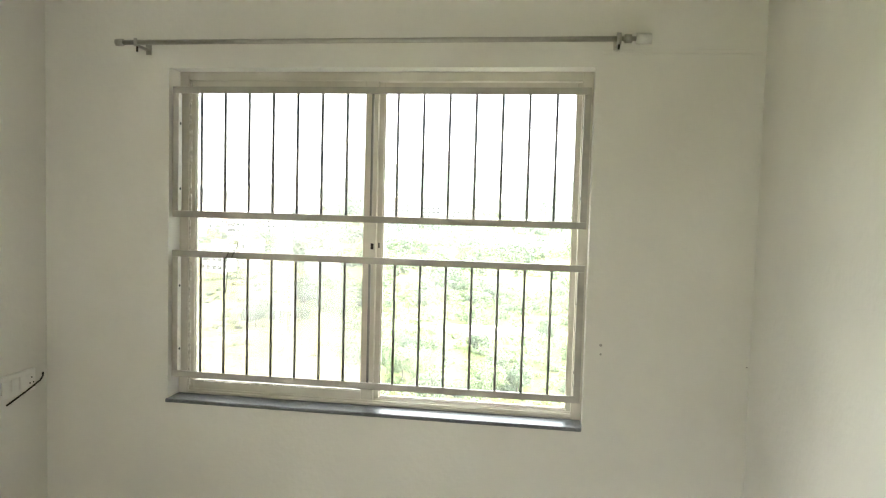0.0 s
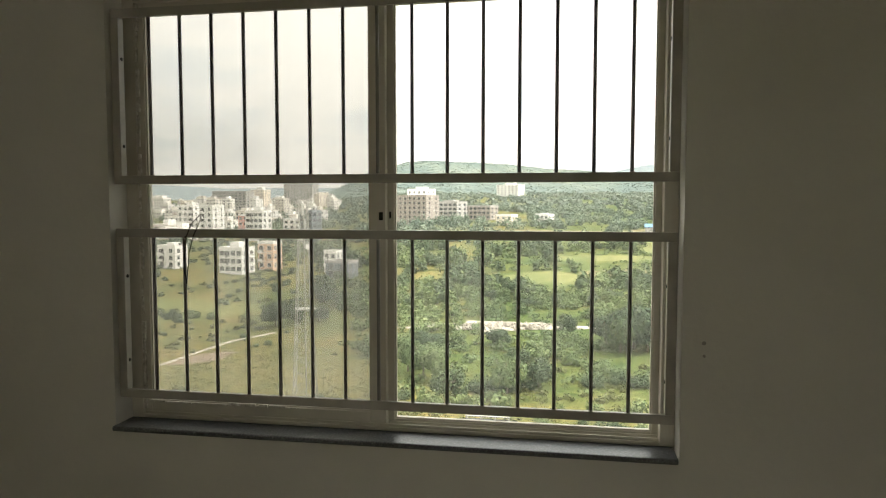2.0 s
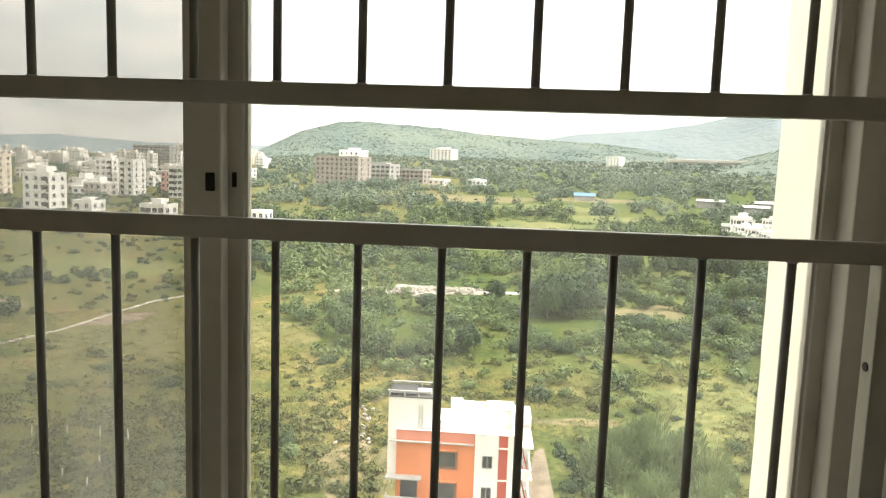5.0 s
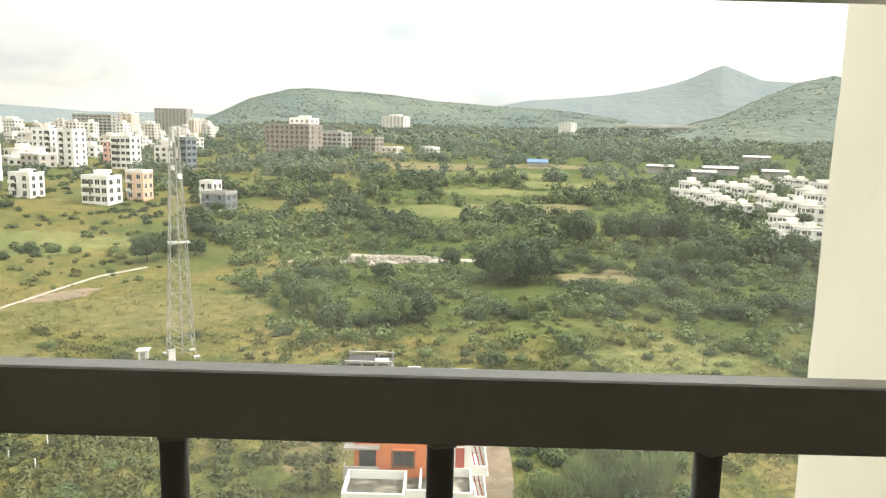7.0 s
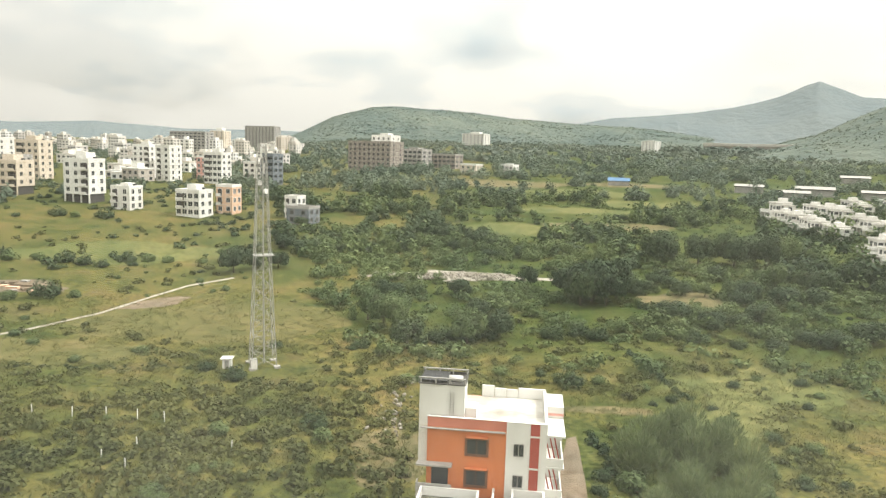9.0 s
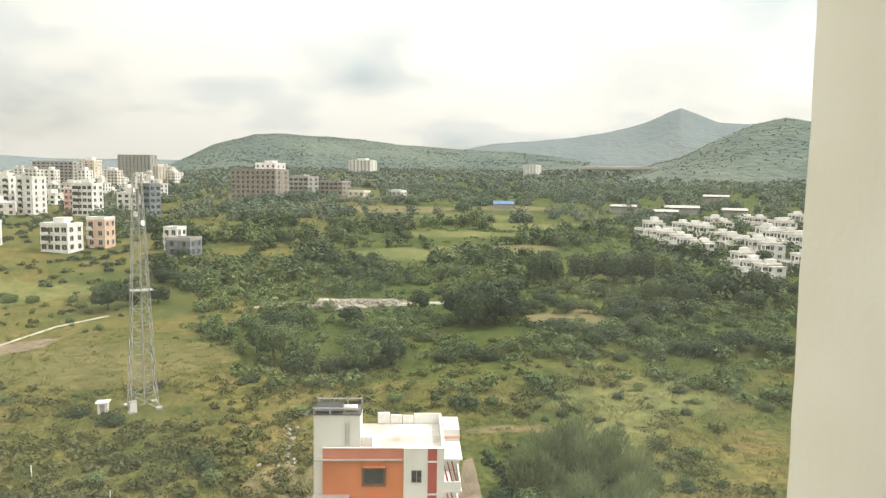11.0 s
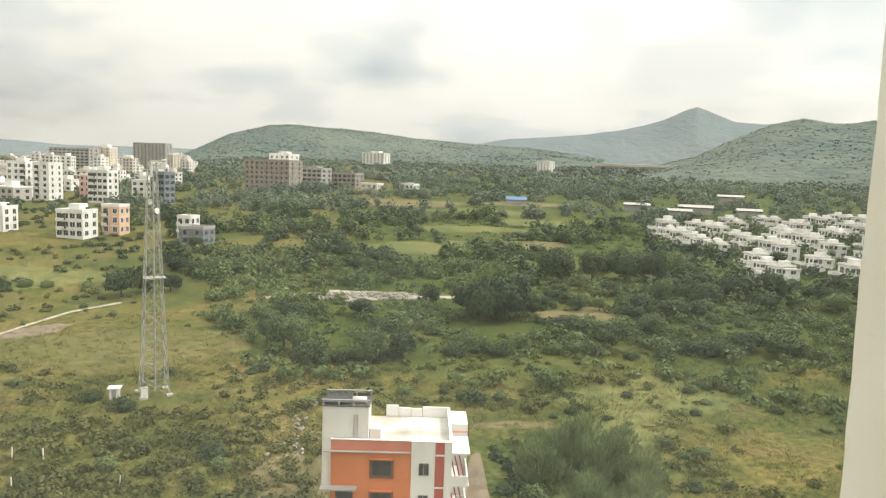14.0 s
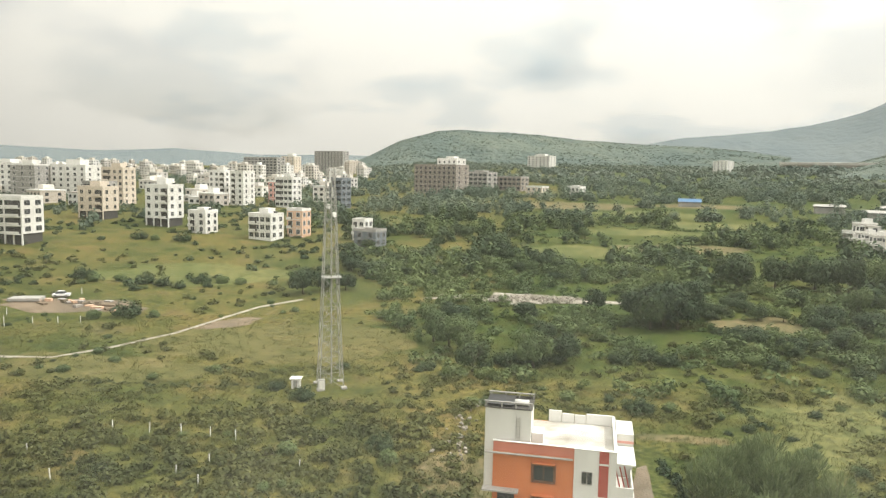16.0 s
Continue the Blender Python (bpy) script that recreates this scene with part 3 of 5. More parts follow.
for x in (-0.913, 0.902):
    br = part("bracket", boxes((x - 0.006, -0.013, -0.016, x + 0.006, 0.085, -0.008), (x - 0.012, 0.079, -0.03, x + 0.012, 0.085, 0.03), (x - 0.006, -0.015, -0.014, x + 0.006, -0.009, 0.014), bevel=0.0015), ROD_STEEL, rod)
    part("screw", tubes(((x, 0, -0.036), (x, 0, -0.009), 0.004), seg=8), WIRE_STEEL, br)
part("end_knob", tubes(((-1.0, 0, 0), (-0.97, 0, 0), 0.014), seg=16), ROD_STEEL, rod)
part("collar", tubes(((0.895, 0, 0), (0.909, 0, 0), 0.021), ((0.92, 0, 0), (0.945, 0, 0), 0.015), ((0.909, 0, 0), (0.96, 0, 0), 0.008), seg=16), ROD_STEEL, rod)
part("finial", tubes(((0.96, 0, 0), (1.012, 0, 0), 0.0185), seg=18), FINIAL, rod, "frosted barrel finial")

plate = thing("socket_plate", "white modular switch and socket plate on the wall", "wall socket", (XL, -0.15, 0.885))
part("plate", boxes((0, -0.18, -0.045, 0.012, 0.07, 0.045), bevel=0.004), SWITCH_WHITE, plate)
for y in (-0.145, -0.095, -0.045, 0.0):
    part("switch", boxes((0.012, y - 0.02, -0.026, 0.0165, y + 0.02, 0.026), bevel=0.002), SWITCH_WHITE, plate)
sock = part("socket", boxes((0.012, 0.022, -0.026, 0.0155, 0.064, 0.026), bevel=0.002), SWITCH_WHITE, plate)
for y, zz in ((0.033, -0.01), (0.053, -0.01), (0.043, 0.012)):
    part("pin_hole", tubes(((0.0145, y, zz), (0.0162, y, zz), 0.0035), seg=8), BLACK_RUBBER, sock)
cable = thing("loose_cable", "stiff black cable poking out from the socket wall", "cable", (XL + 0.012, -0.06, 0.885))
part("cable", path_tube([(0.005, 0.015, 0.018), (0.012, 0.005, 0.006), (0.02, -0.02, -0.006), (0.024, -0.1, -0.03), (0.02, -0.2, -0.062)], 0.0035), BLACK_RUBBER, cable)

# screw holes and scuffs in the plaster beside the window
for i, (x, zz, r) in enumerate(((0.889, 1.132, 0.0055), (0.89, 1.098, 0.004), (1.405, 1.08, 0.003))):
    hole = thing("wall_hole", "small dark drill hole with a worn rim in the wall", "drill hole", (x, 0, zz), group="drill holes in the plaster")
    part("hole", tubes(((0, -0.0012, 0), (0, 0.004, 0), r), seg=9), CONCRETE, hole)

# floor tiles, 600 mm
tile_mesh = None
x = XL
while x < XR - 0.01:
    y = YB
    while y < -0.01:
        w, d = min(0.6, XR - x) - 0.003, min(0.6, -y) - 0.003
        ob = part("tile", boxes((0, 0, -0.008, w, d, 0), bevel=0.001), FLOOR_TILE, floor)
        ob.location = (x, y, 0)
        y += 0.6
    x += 0.6

# ---- the land ----
PROFILE_R = (0, 100, 130, 190, 270, 330, 600, 1000, 1500, 3000, 4900)
PROFILE_Z = (-36.5, -36.5, -35.6, -30.4, -22.8, -19.3, -5.0, 9.6, 25, 70, 110)


def ground_z(x, y):
    """Height of the land: level below the tower, climbing gently away from it."""
    r = np.hypot(x, y)
    z = np.interp(r, PROFILE_R, PROFILE_Z)
    town = np.interp(np.degrees(np.arctan2(x, np.maximum(y, 1e-3))), (-22, -14), (0.4, 1.0))   # flatter under the town
    return np.where(r > 330, -19.3 + (z + 19.3) * town, z)


rings = np.concatenate([np.linspace(6, 130, 50), np.geomspace(133, 4900, 110)])
angles = np.linspace(0, 2 * np.pi, 361)[:-1]
gx, gy = rings[:, None] * np.sin(angles)[None], rings[:, None] * np.cos(angles)[None]
gz_ = ground_z(gx, gy)
gx[0], gy[0] = 0, 0
ground = tagged(new("ground", grid_mesh("ground", gx, gy, gz_, GRASS, wrap=True)), "rough yellow-green grassland rising gently into the distance", "ground", kind="structure")


def patch(name, cx, cy, rx, ry, yaw, mat, label, category, rough=0.45, seed=0, lift=0.12, n=40, kind="structure"):
    """A field or bare spot with an uneven outline lying on the land."""
    rad = np.array([0.02, 0.3, 0.55, 0.78, 0.92, 1.0])[:, None]
    a = np.linspace(0, 2 * np.pi, n + 1)[:-1][None]
    wob = 1 + rough * np.array([noise.noise((math.cos(t) * 1.6, math.sin(t) * 1.6, seed * 3.7)) + 0.5 * noise.noise((math.cos(t) * 5, math.sin(t) * 5, seed)) for t in a[0]])[None]
    u, v = rx * rad * wob * np.cos(a), ry * rad * wob * np.sin(a)
    c, s = math.cos(radians(yaw)), math.sin(radians(yaw))
    x, y = cx + u * c - v * s, cy + u * s + v * c
    z = ground_z(x, y) + lift * np.minimum(1, (1.02 - rad) * 8) - 0.05
    return tagged(new(name, grid_mesh(name, x, y, z, mat, wrap=True)), label, category, kind=kind)


patch("field", -9, 249, 20, 13, 12, MOW, "pale green mown field between trees", "field", seed=1)
patch("field", 58, 330, 26, 16, 5, MOW, "pale green mown field between trees", "field", seed=2)
patch("field", -10, 412, 34, 26, 0, DRY, "straw coloured field between trees", "field", seed=3)
patch("field", 30, 372, 30, 14, -8, MOW, "pale green mown field between trees", "field", seed=4)
patch("field", 20, 300, 34, 9, 4, MOW, "pale green mown field between trees", "field", seed=5)
patch("field", 38, 168, 14, 8, 10, DRY, "dry brownish field edged with scrub", "field", seed=6)
patch("field", 62, 425, 30, 16, 4, DRY, "straw coloured field between trees", "field", seed=7)
patch("field", 32, 262, 22, 10, 6, DRY, "dry brownish field edged with scrub", "field", seed=8)
patch("field", -62, 133, 27, 12, 20, GOLD, "golden yellow meadow beside the mast", "field", seed=9)
patch("field", -88, 108, 22, 7, 14, GOLD, "golden yellow meadow beside the dirt track", "field", rough=0.4, seed=18)
patch("field", -110, 180, 30, 12, 20, MOW, "pale green open meadow before the town", "field", rough=0.4, seed=19)
patch("bare_ground", -119, 140.5, 17, 6.5, 18, DIRT, "bare brown earth yard with building debris", "bare earth", seed=10)
patch("bare_ground", -79, 141, 8, 3, 52, DIRT, "bare brown bank beside the track", "bare earth", seed=11)
patch("bare_ground", 6.9, 74, 1.9, 20, -3, DIRT, "bare earth lane beside the orange house", "bare earth", rough=0.15, seed=12)
patch("bare_ground", 14, 104, 8, 1.6, 4, DRY, "bare furrowed strip of earth", "bare earth", seed=13)
patch("rubble_ground", -16, 182, 17, 4.5, 8, RUBBLE, "pale heap of dumped rubble and spoil", "rubble", rough=1.3, seed=14, lift=0.5)
patch("field", -15, 83, 5.5, 11, 10, DRY, "brownish trampled ground beside the orange house", "field", rough=0.5, seed=15)
patch("field", 42, 118, 16, 9, 20, MOW, "bright yellow-green grass clearing", "field", rough=0.5, seed=16)
patch("field", 33, 104, 9, 7, 60, MOW, "bright yellow-green grass clearing", "field", rough=0.5, seed=17)


def strip(name, pts, width, mat, label, category, lift=0.14):
    """A track that follows the land."""
    fine = []
    for (x0, y0), (x1, y1) in zip(pts, pts[1:]):
        for k in np.linspace(0, 1, 9)[:-1]:
            fine.append((x0 + (x1 - x0) * k, y0 + (y1 - y0) * k))
    fine.append(pts[-1])
    fine = np.array(fine)
    d = np.gradient(fine, axis=0)
    nrm = np.stack([-d[:, 1], d[:, 0]], -1) / np.linalg.norm(d, axis=1)[:, None]
    wob = np.array([1 + 0.3 * noise.noise((i * 0.4, 2.2, 0)) for i in range(len(fine))])[:, None]
    rows = [fine + nrm * width * wob * k for k in (-0.5, -0.2, 0.2, 0.5)]
    x, y = np.stack([r[:, 0] for r in rows]), np.stack([r[:, 1] for r in rows])
    z = ground_z(x, y) + np.array([0.0, lift, lift, 0.0])[:, None]
    return tagged(new(name, grid_mesh(name, x, y, z, mat)), label, category, kind="structure")


strip("dirt_track", [(-140, 104), (-110, 106), (-98, 110), (-92, 119), (-86, 131), (-82, 146), (-79, 156), (-72, 166)], 0.95, RUBBLE, "pale dirt track winding across the meadow", "dirt track")



# ---- hills ----
HILL_SPOTS = {}


def ridge(name, dist, depth, skyline, mat, label, rough, seed, cols=220, rows=26):
    """A hill range: skyline given as bearing and angle above the eye at a few corners, slopes worn by noise."""
    az = np.linspace(skyline[0][0], skyline[-1][0], cols)
    el = np.interp(az, [s[0] for s in skyline], [s[1] - 0.48 for s in skyline])
    k = np.linspace(-1, 1, rows)[:, None]
    r = dist + depth * k * np.where(k < 0, 1.0, 0.6)
    x, y = r * np.sin(np.radians(az))[None], r * np.cos(np.radians(az))[None]
    top = 1.5 + dist * np.tan(np.radians(el))[None]
    base = ground_z(x, y) - 4
    shape = np.clip(1 - np.abs(k) ** 1.3, 0, 1)
    z = base + (top - base) * shape
    nz = np.array([[noise.fractal((x[i, j] / rough, y[i, j] / rough, seed), 0.9, 2.0, 6) for j in range(cols)] for i in range(rows)])
    z += nz * np.clip(top - base, 0, None) * (0.035 + 0.13 * (1 - shape) * shape * 2)
    z = np.maximum(z, base)
    HILL_SPOTS[name] = (x[:rows // 2 + 1], y[:rows // 2 + 1], z[:rows // 2 + 1])
    return tagged(new(name, grid_mesh(name, x, y, z, mat)), label, "hill", kind="structure")


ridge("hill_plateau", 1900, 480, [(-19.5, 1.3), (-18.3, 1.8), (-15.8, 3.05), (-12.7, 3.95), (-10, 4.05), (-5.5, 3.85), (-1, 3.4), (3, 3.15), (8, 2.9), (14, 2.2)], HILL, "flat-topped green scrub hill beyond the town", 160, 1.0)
ridge("hill_peak", 3300, 700, [(-2, 2.2), (3.5, 3.0), (6.4, 3.6), (12.5, 4.1), (16.7, 4.82), (18.3, 5.3), (20.0, 6.05), (20.7, 6.27), (21.2, 6.1), (22.2, 5.7), (23.4, 5.22), (26, 5.15), (32, 4.3), (42, 3.2)], FAR_HILL, "mountain ridge with a pointed peak, haze painted in", 300, 2.0)
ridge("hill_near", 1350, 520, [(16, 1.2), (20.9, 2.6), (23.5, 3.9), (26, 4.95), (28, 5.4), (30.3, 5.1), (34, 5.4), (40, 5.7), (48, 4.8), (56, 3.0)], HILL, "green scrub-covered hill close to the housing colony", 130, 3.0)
ridge("hill_far", 4500, 350, [(-60, 1.6), (-46, 1.95), (-38, 1.75), (-33, 2.05), (-27, 1.75), (-20, 1.9), (-12, 1.6)], FAR_HILL, "low hills behind the town, haze painted in", 400, 4.0)


# ---- plants ----
def crown(seed, rx, ry, rz, leaf, n, lobes=9, low=0.15, feather=False):
    """Leaf quads over an uneven crown of several lobes; base at z = 0."""
    g = np.random.default_rng(seed)
    c = g.normal(size=(lobes, 3))
    c /= np.linalg.norm(c, axis=1)[:, None]
    c *= g.uniform(0.25, 0.7, (lobes, 1))
    c[:, 2] = np.abs(c[:, 2]) * 0.9 + 0.05
    size = g.uniform(0.28, 0.5, lobes)
    k = g.integers(0, lobes, n)
    d = g.normal(size=(n, 3))
    d /= np.linalg.norm(d, axis=1)[:, None]
    p = c[k] + d * (size[k] * g.uniform(0.6, 1.08, n) ** 0.6)[:, None]
    p[:, 2] = np.maximum(p[:, 2], -0.12 + 0.1 * g.random(n)) + low
    p *= (rx, ry, rz)
    up = d + g.normal(size=(n, 3)) * 0.34 + (0, 0, 0.3)
    up /= np.linalg.norm(up, axis=1)[:, None]
    t = np.cross(up, g.normal(size=(n, 3)))
    t /= np.linalg.norm(t, axis=1)[:, None]
    b = np.cross(up, t)
    s = leaf * g.uniform(0.55, 1.35, (n, 1))
    if feather:
        t = d * 0.6 + (0, 0, 0.8) + g.normal(size=(n, 3)) * 0.25
        t /= np.linalg.norm(t, axis=1)[:, None]
        b = np.cross(t, g.normal(size=(n, 3)))
        b /= np.linalg.norm(b, axis=1)[:, None]
        t, b = t * 1.9, b * 0.35
    t, b = t * s, b * s * 0.7
    return np.stack([p - t * 0.5, p - b * 0.5 + t * 0.1, p + t * 0.55, p + b * 0.5], 1)


def trunk_bm(seed, h, r, spread):
    g = random.Random(seed)
    bm = bmesh.new()
    p = Vector((0, 0, -0.3))
    q = Vector((g.uniform(-0.2, 0.2), g.uniform(-0.2, 0.2), h * 0.45))
    tube(bm, p, q, r, 8, 0, r * 0.72)
    for i in range(5):
        a = i * 1.26 + g.uniform(-0.4, 0.4)
        e = q + Vector((math.cos(a) * spread * g.uniform(0.35, 0.7), math.sin(a) * spread * g.uniform(0.35, 0.7), h * g.uniform(0.25, 0.5)))
        tube(bm, q, e, r * 0.5, 6, 0, r * 0.16)
    return bm


TREES = []
for i, (rx, rz, h, mat, leaf, n) in enumerate(((4.6, 5.2, 3.4, LEAF_DARK, 0.46, 2100), (3.4, 4.2, 2.6, LEAF_DARK, 0.4, 1700), (4.0, 4.6, 3.2, LEAF_MID, 0.42, 2000), (2.8, 5.0, 3.0, LEAF_MID, 0.36, 1500), (5.2, 5.0, 3.0, LEAF_DARK, 0.48, 2600))):
    ob = thing("tree", "bushy broadleaf tree with a dense dark green crown", "tree", (0, 0, 0), group="trees in the valley")
    part("trunk", trunk_bm(i, h + 1.6, 0.2, rx), BARK, ob)
    cr = part("crown", quads_mesh("crown", crown(40 + i, rx, rx * 0.92, rz * 0.82, leaf, n) + (0, 0, h * 0.35), mat), mat, ob)
    TREES.append(ob)
SHRUBS = []
for i, (rx, rz, mat, leaf, n, fe) in enumerate(((2.2, 1.9, LEAF_MID, 0.3, 900, False), (1.6, 1.5, LEAF_DARK, 0.25, 700, False), (2.8, 2.2, LEAF_DARK, 0.34, 1200, False), (1.3, 1.2, LEAF_MID, 0.22, 500, False), (3.3, 3.2, LEAF_FEATHER, 0.34, 3600, True))):
    ob = thing("shrub", "rounded green shrub growing in rough grass", "shrub", (0, 0, 0), group="shrubs in the grassland")
    part("stem", trunk_bm(20 + i, 1.2, 0.06, rx), BARK, ob)
    part("foliage", quads_mesh("foliage", crown(60 + i, rx, rx * 0.9, rz, leaf, n, low=0.1, feather=fe), mat), mat, ob)
    SHRUBS.append(ob)
tagged(SHRUBS[4], "tall feathery grey-green thicket in rough grass")
used = set()


def plant(kind, x, y, s, rng, sz=1.0):
    z = float(ground_z(x, y)) - 0.05
    m = pose(x, y, z, 0, 0, rng.uniform(0, 360))
    src = kind
    if src.name not in used:
        used.add(src.name)
        src.matrix_basis = m
        ob = src
    else:
        ob = copy_thing(src, m)
    ob.scale = (s, s, s * sz)
    return ob


rng = random.Random(11)
# the single trees and thickets that stand out
for k, x, y, s in ((4, 17, 166, 1.7), (2, 14, 163, 1.3), (0, 20, 164, 1.3), (1, -21, 128, 1.2), (2, -10, 133, 1.1), (0, -4, 138, 1.0), (0, 11, 170, 1.25), (1, 1.8, 176, 1.0), (0, 23, 170, 1.3), (2, -28, 140, 1.1), (3, -24, 137, 1.2), (3, -32, 143, 1.1), (0, -74, 171, 1.2), (1, -65, 179, 1.0), (1, -70, 176, 0.8), (4, 40, 208, 1.5), (0, 50, 206, 1.4), (4, 60, 206, 1.5), (0, 68, 204, 1.3), (2, 74, 208, 1.3), (4, 72, 178, 1.2), (0, 82, 184, 1.2), (2, 64, 184, 1.0), (0, 92, 182, 1.2)):
    plant(TREES[k], x, y, s, rng, rng.uniform(1.15, 1.6))
for k, x, y, s in ((2, -11, 136, 1.55), (2, -15, 134, 1.3), (0, -19, 131, 1.2), (2, -7, 137, 1.2), (2, 7, 140, 1.25), (2, 12, 141, 1.3), (2, 16, 141, 1.3), (0, 27, 142, 1.5), (0, 32, 143, 1.5), (2, 36, 141, 1.2), (4, 33, 147, 0.9), (2, 8.3, 114, 1.25), (0, -2.7, 117, 1.0), (1, 4, 118, 0.9),
                   (4, 12, 68, 1.1), (4, 16, 70, 1.3), (0, 11.5, 72.5, 1.2), (4, 19, 75, 1.5), (2, 14.5, 65, 1.1), (4, 22, 71, 1.4), (0, 18, 65, 1.3), (4, 25, 76, 1.4), (2, 21, 66, 1.2), (1, 10.2, 77, 1.0), (1, 10.8, 81, 1.1), (0, 27, 70, 1.2), (4, 22, 94, 1.6), (4, 18, 89, 1.5), (4, 26, 90, 1.5), (4, 15, 84, 1.4), (4, 28, 84, 1.4), (4, 22, 87, 1.5), (0, 21, 82, 1.5), (0, 31, 86, 1.2), (0, 14, 79, 1.3), (0, 28, 79, 1.4), (2, -27.6, 90, 1.0), (0, -39, 85, 1.1), (0, -25, 86, 1.0), (2, 50, 138, 1.1), (2, 59, 141, 1.1), (0, 40, 94, 0.9), (1, 36, 118, 1.0), (1, 45, 110, 0.9)):
    plant(SHRUBS[k], x, y, s, rng)
for k, x, y, s in ((2, -134, 164, 1.5), (0, -130, 162, 1.4), (2, -118, 166, 1.3), (0, -124, 165, 1.2), (2, -112, 166, 1.2), (0, -99, 174, 1.3), (2, -104, 172, 1.2), (0, -94, 175, 1.1), (2, -156, 217, 1.4), (2, -141, 220, 1.5), (0, -150, 218, 1.2), (2, -103, 138, 1.6), (0, -108, 134, 1.2), (0, -97, 140, 1.0), (2, -46, 106, 1.0), (1, -52, 109, 1.2)):
    plant(SHRUBS[k], x, y, s, rng)


def inside(x, y, ells):
    return any(((x - a) / c) ** 2 + ((y - b) / d) ** 2 < 1 for a, b, c, d in ells)


CLEAR = ((-9, 249, 21, 14), (58, 330, 27, 17), (-10, 412, 35, 27), (30, 372, 31, 15), (20, 300, 34, 10), (38, 168, 11, 6), (62, 425, 30, 16), (32, 262, 22, 10), (-62, 135, 30, 14), (-120, 140, 14, 8), (-16, 182, 18, 6), (5, 76, 15, 18), (-44, 112, 7, 6), (8, 86, 5, 16), (3, 177, 6, 5), (17, 158, 13, 6))


def wood(x, y):
    """How thickly trees stand here, 0 to 1."""
    r, az = math.hypot(x, y), math.degrees(math.atan2(x, y))
    nz = noise.noise((x / 34, y / 34, 1.7)) + 0.5 * noise.noise((x / 12, y / 12, 5.1))
    if inside(x, y, CLEAR):
        return 0.0
    if 88 < x < 250 and 192 < y < 400 and x > 60 + (y - 192) * 0.1:
        return 0.3
    if az < -20:
        return 0.3 + 0.5 * max(-0.3, nz) if r > 290 else 0.05 * max(0, nz)
    if r > 330:
        return min(1, max(0, 0.34 + 1.9 * nz))
    if r > 205:
        return min(1, max(0, 0.5 + 1.7 * nz))
    if r > 150:
        return min(1, max(0, 0.35 + 1.1 * nz + (0.25 if x > 45 else 0)))
    return 0.0


# nearer woodland, tree by tree
count = 0
for _ in range(9000):
    az, r = radians(rng.uniform(-27, 42)), rng.uniform(150, 285)
    x, y = r * math.sin(az), r * math.cos(az)
    if rng.random() < wood(x, y) * 0.16 and count < 170:
        plant(TREES[rng.randrange(5)], x, y, rng.uniform(0.55, 1.1), rng, rng.uniform(0.8, 1.1))
        count += 1
# scrub on the open ground
count = 0
for _ in range(6000):
    az, r = radians(rng.uniform(-52, 44)), 60 + 150 * rng.random() ** 0.8
    x, y = r * math.sin(az), r * math.cos(az)
    d = noise.noise((x / 20, y / 20, 9.2)) + 0.6 * noise.noise((x / 7, y / 7, 3.3)) + (0.15 if x > 20 else 0.0)
    if inside(x, y, CLEAR) or rng.random() > 0.1 + 0.6 * d:
        continue
    plant(SHRUBS[rng.choice((0, 1, 3, 3, 0, 2))], x, y, rng.uniform(0.35, 0.95), rng, rng.uniform(0.7, 1.1))
    count += 1
    if count == 280:
        break


def stuff(name, templates, spots, mat, label, category):
    """Many plants as one mesh: templates of quads set down at x, y, scale."""
    out = []
    for x, y, s, w, z in spots:
        t = templates[w % len(templates)]
        a = w * 0.7
        c, sn = math.cos(a), math.sin(a)
        q = t * s
        out.append(np.stack([q[..., 0] * c - q[..., 1] * sn + x, q[..., 0] * sn + q[..., 1] * c + y, q[..., 2] + z], -1))
    return tagged(new(name, quads_mesh(name, np.concatenate(out), mat)), label, category, kind="stuff")


def scatter(n, az0, az1, r0, r1, keep, s0, s1, power=0.5):
    res = []
    for _ in range(n):
        az = radians(rng.uniform(az0, az1))
        r = (r0 ** 2 + (r1 ** 2 - r0 ** 2) * rng.random()) ** 0.5 if power == 0.5 else r0 + (r1 - r0) * rng.random() ** power
        x, y = r * math.sin(az), r * math.cos(az)
        if keep(x, y):
            res.append((x, y, rng.uniform(s0, s1), rng.randrange(1000), float(ground_z(x, y)) - 0.1))
    return res


mid_t = [crown(100 + i, 3.4, 3.2, 4.6, 1.0, 100, lobes=7) for i in range(6)]
scrub_t = [crown(120 + i, 1.9, 1.8, 1.5, 0.6, 84, lobes=7) for i in range(6)]
near_t = [crown(180 + i, 3.2, 3.0, 3.4, 0.68, 175, lobes=8) for i in range(6)]
far_t = [crown(140 + i, 6.5, 5.0, 4.2, 2.4, 46, lobes=6) for i in range(6)]
hill_t = [crown(240 + i, 6.5, 5.5, 4.2, 3.4, 22, lobes=6) for i in range(6)]
tuft_t = [crown(160 + i, 1.1, 1.1, 0.42, 0.2, 18, lobes=7, feather=True) for i in range(6)]
low_t = [crown(200 + i, 3.4, 3.2, 1.5, 0.85, 60, lobes=12) for i in range(6)]
moss_t = [crown(220 + i, 2.4, 2.3, 0.8, 0.45, 70, lobes=12) for i in range(6)]
stuff("undergrowth", low_t, scatter(1500, -18, 44, 128, 330, lambda x, y: not inside(x, y, CLEAR) and rng.random() < 0.62 + 1.0 * noise.noise((x / 30, y / 30, 3.9)) + (0.15 if x > 40 else 0), 0.5, 1.2), LEAF_MID, "leafy green undergrowth covering the valley floor", "undergrowth")
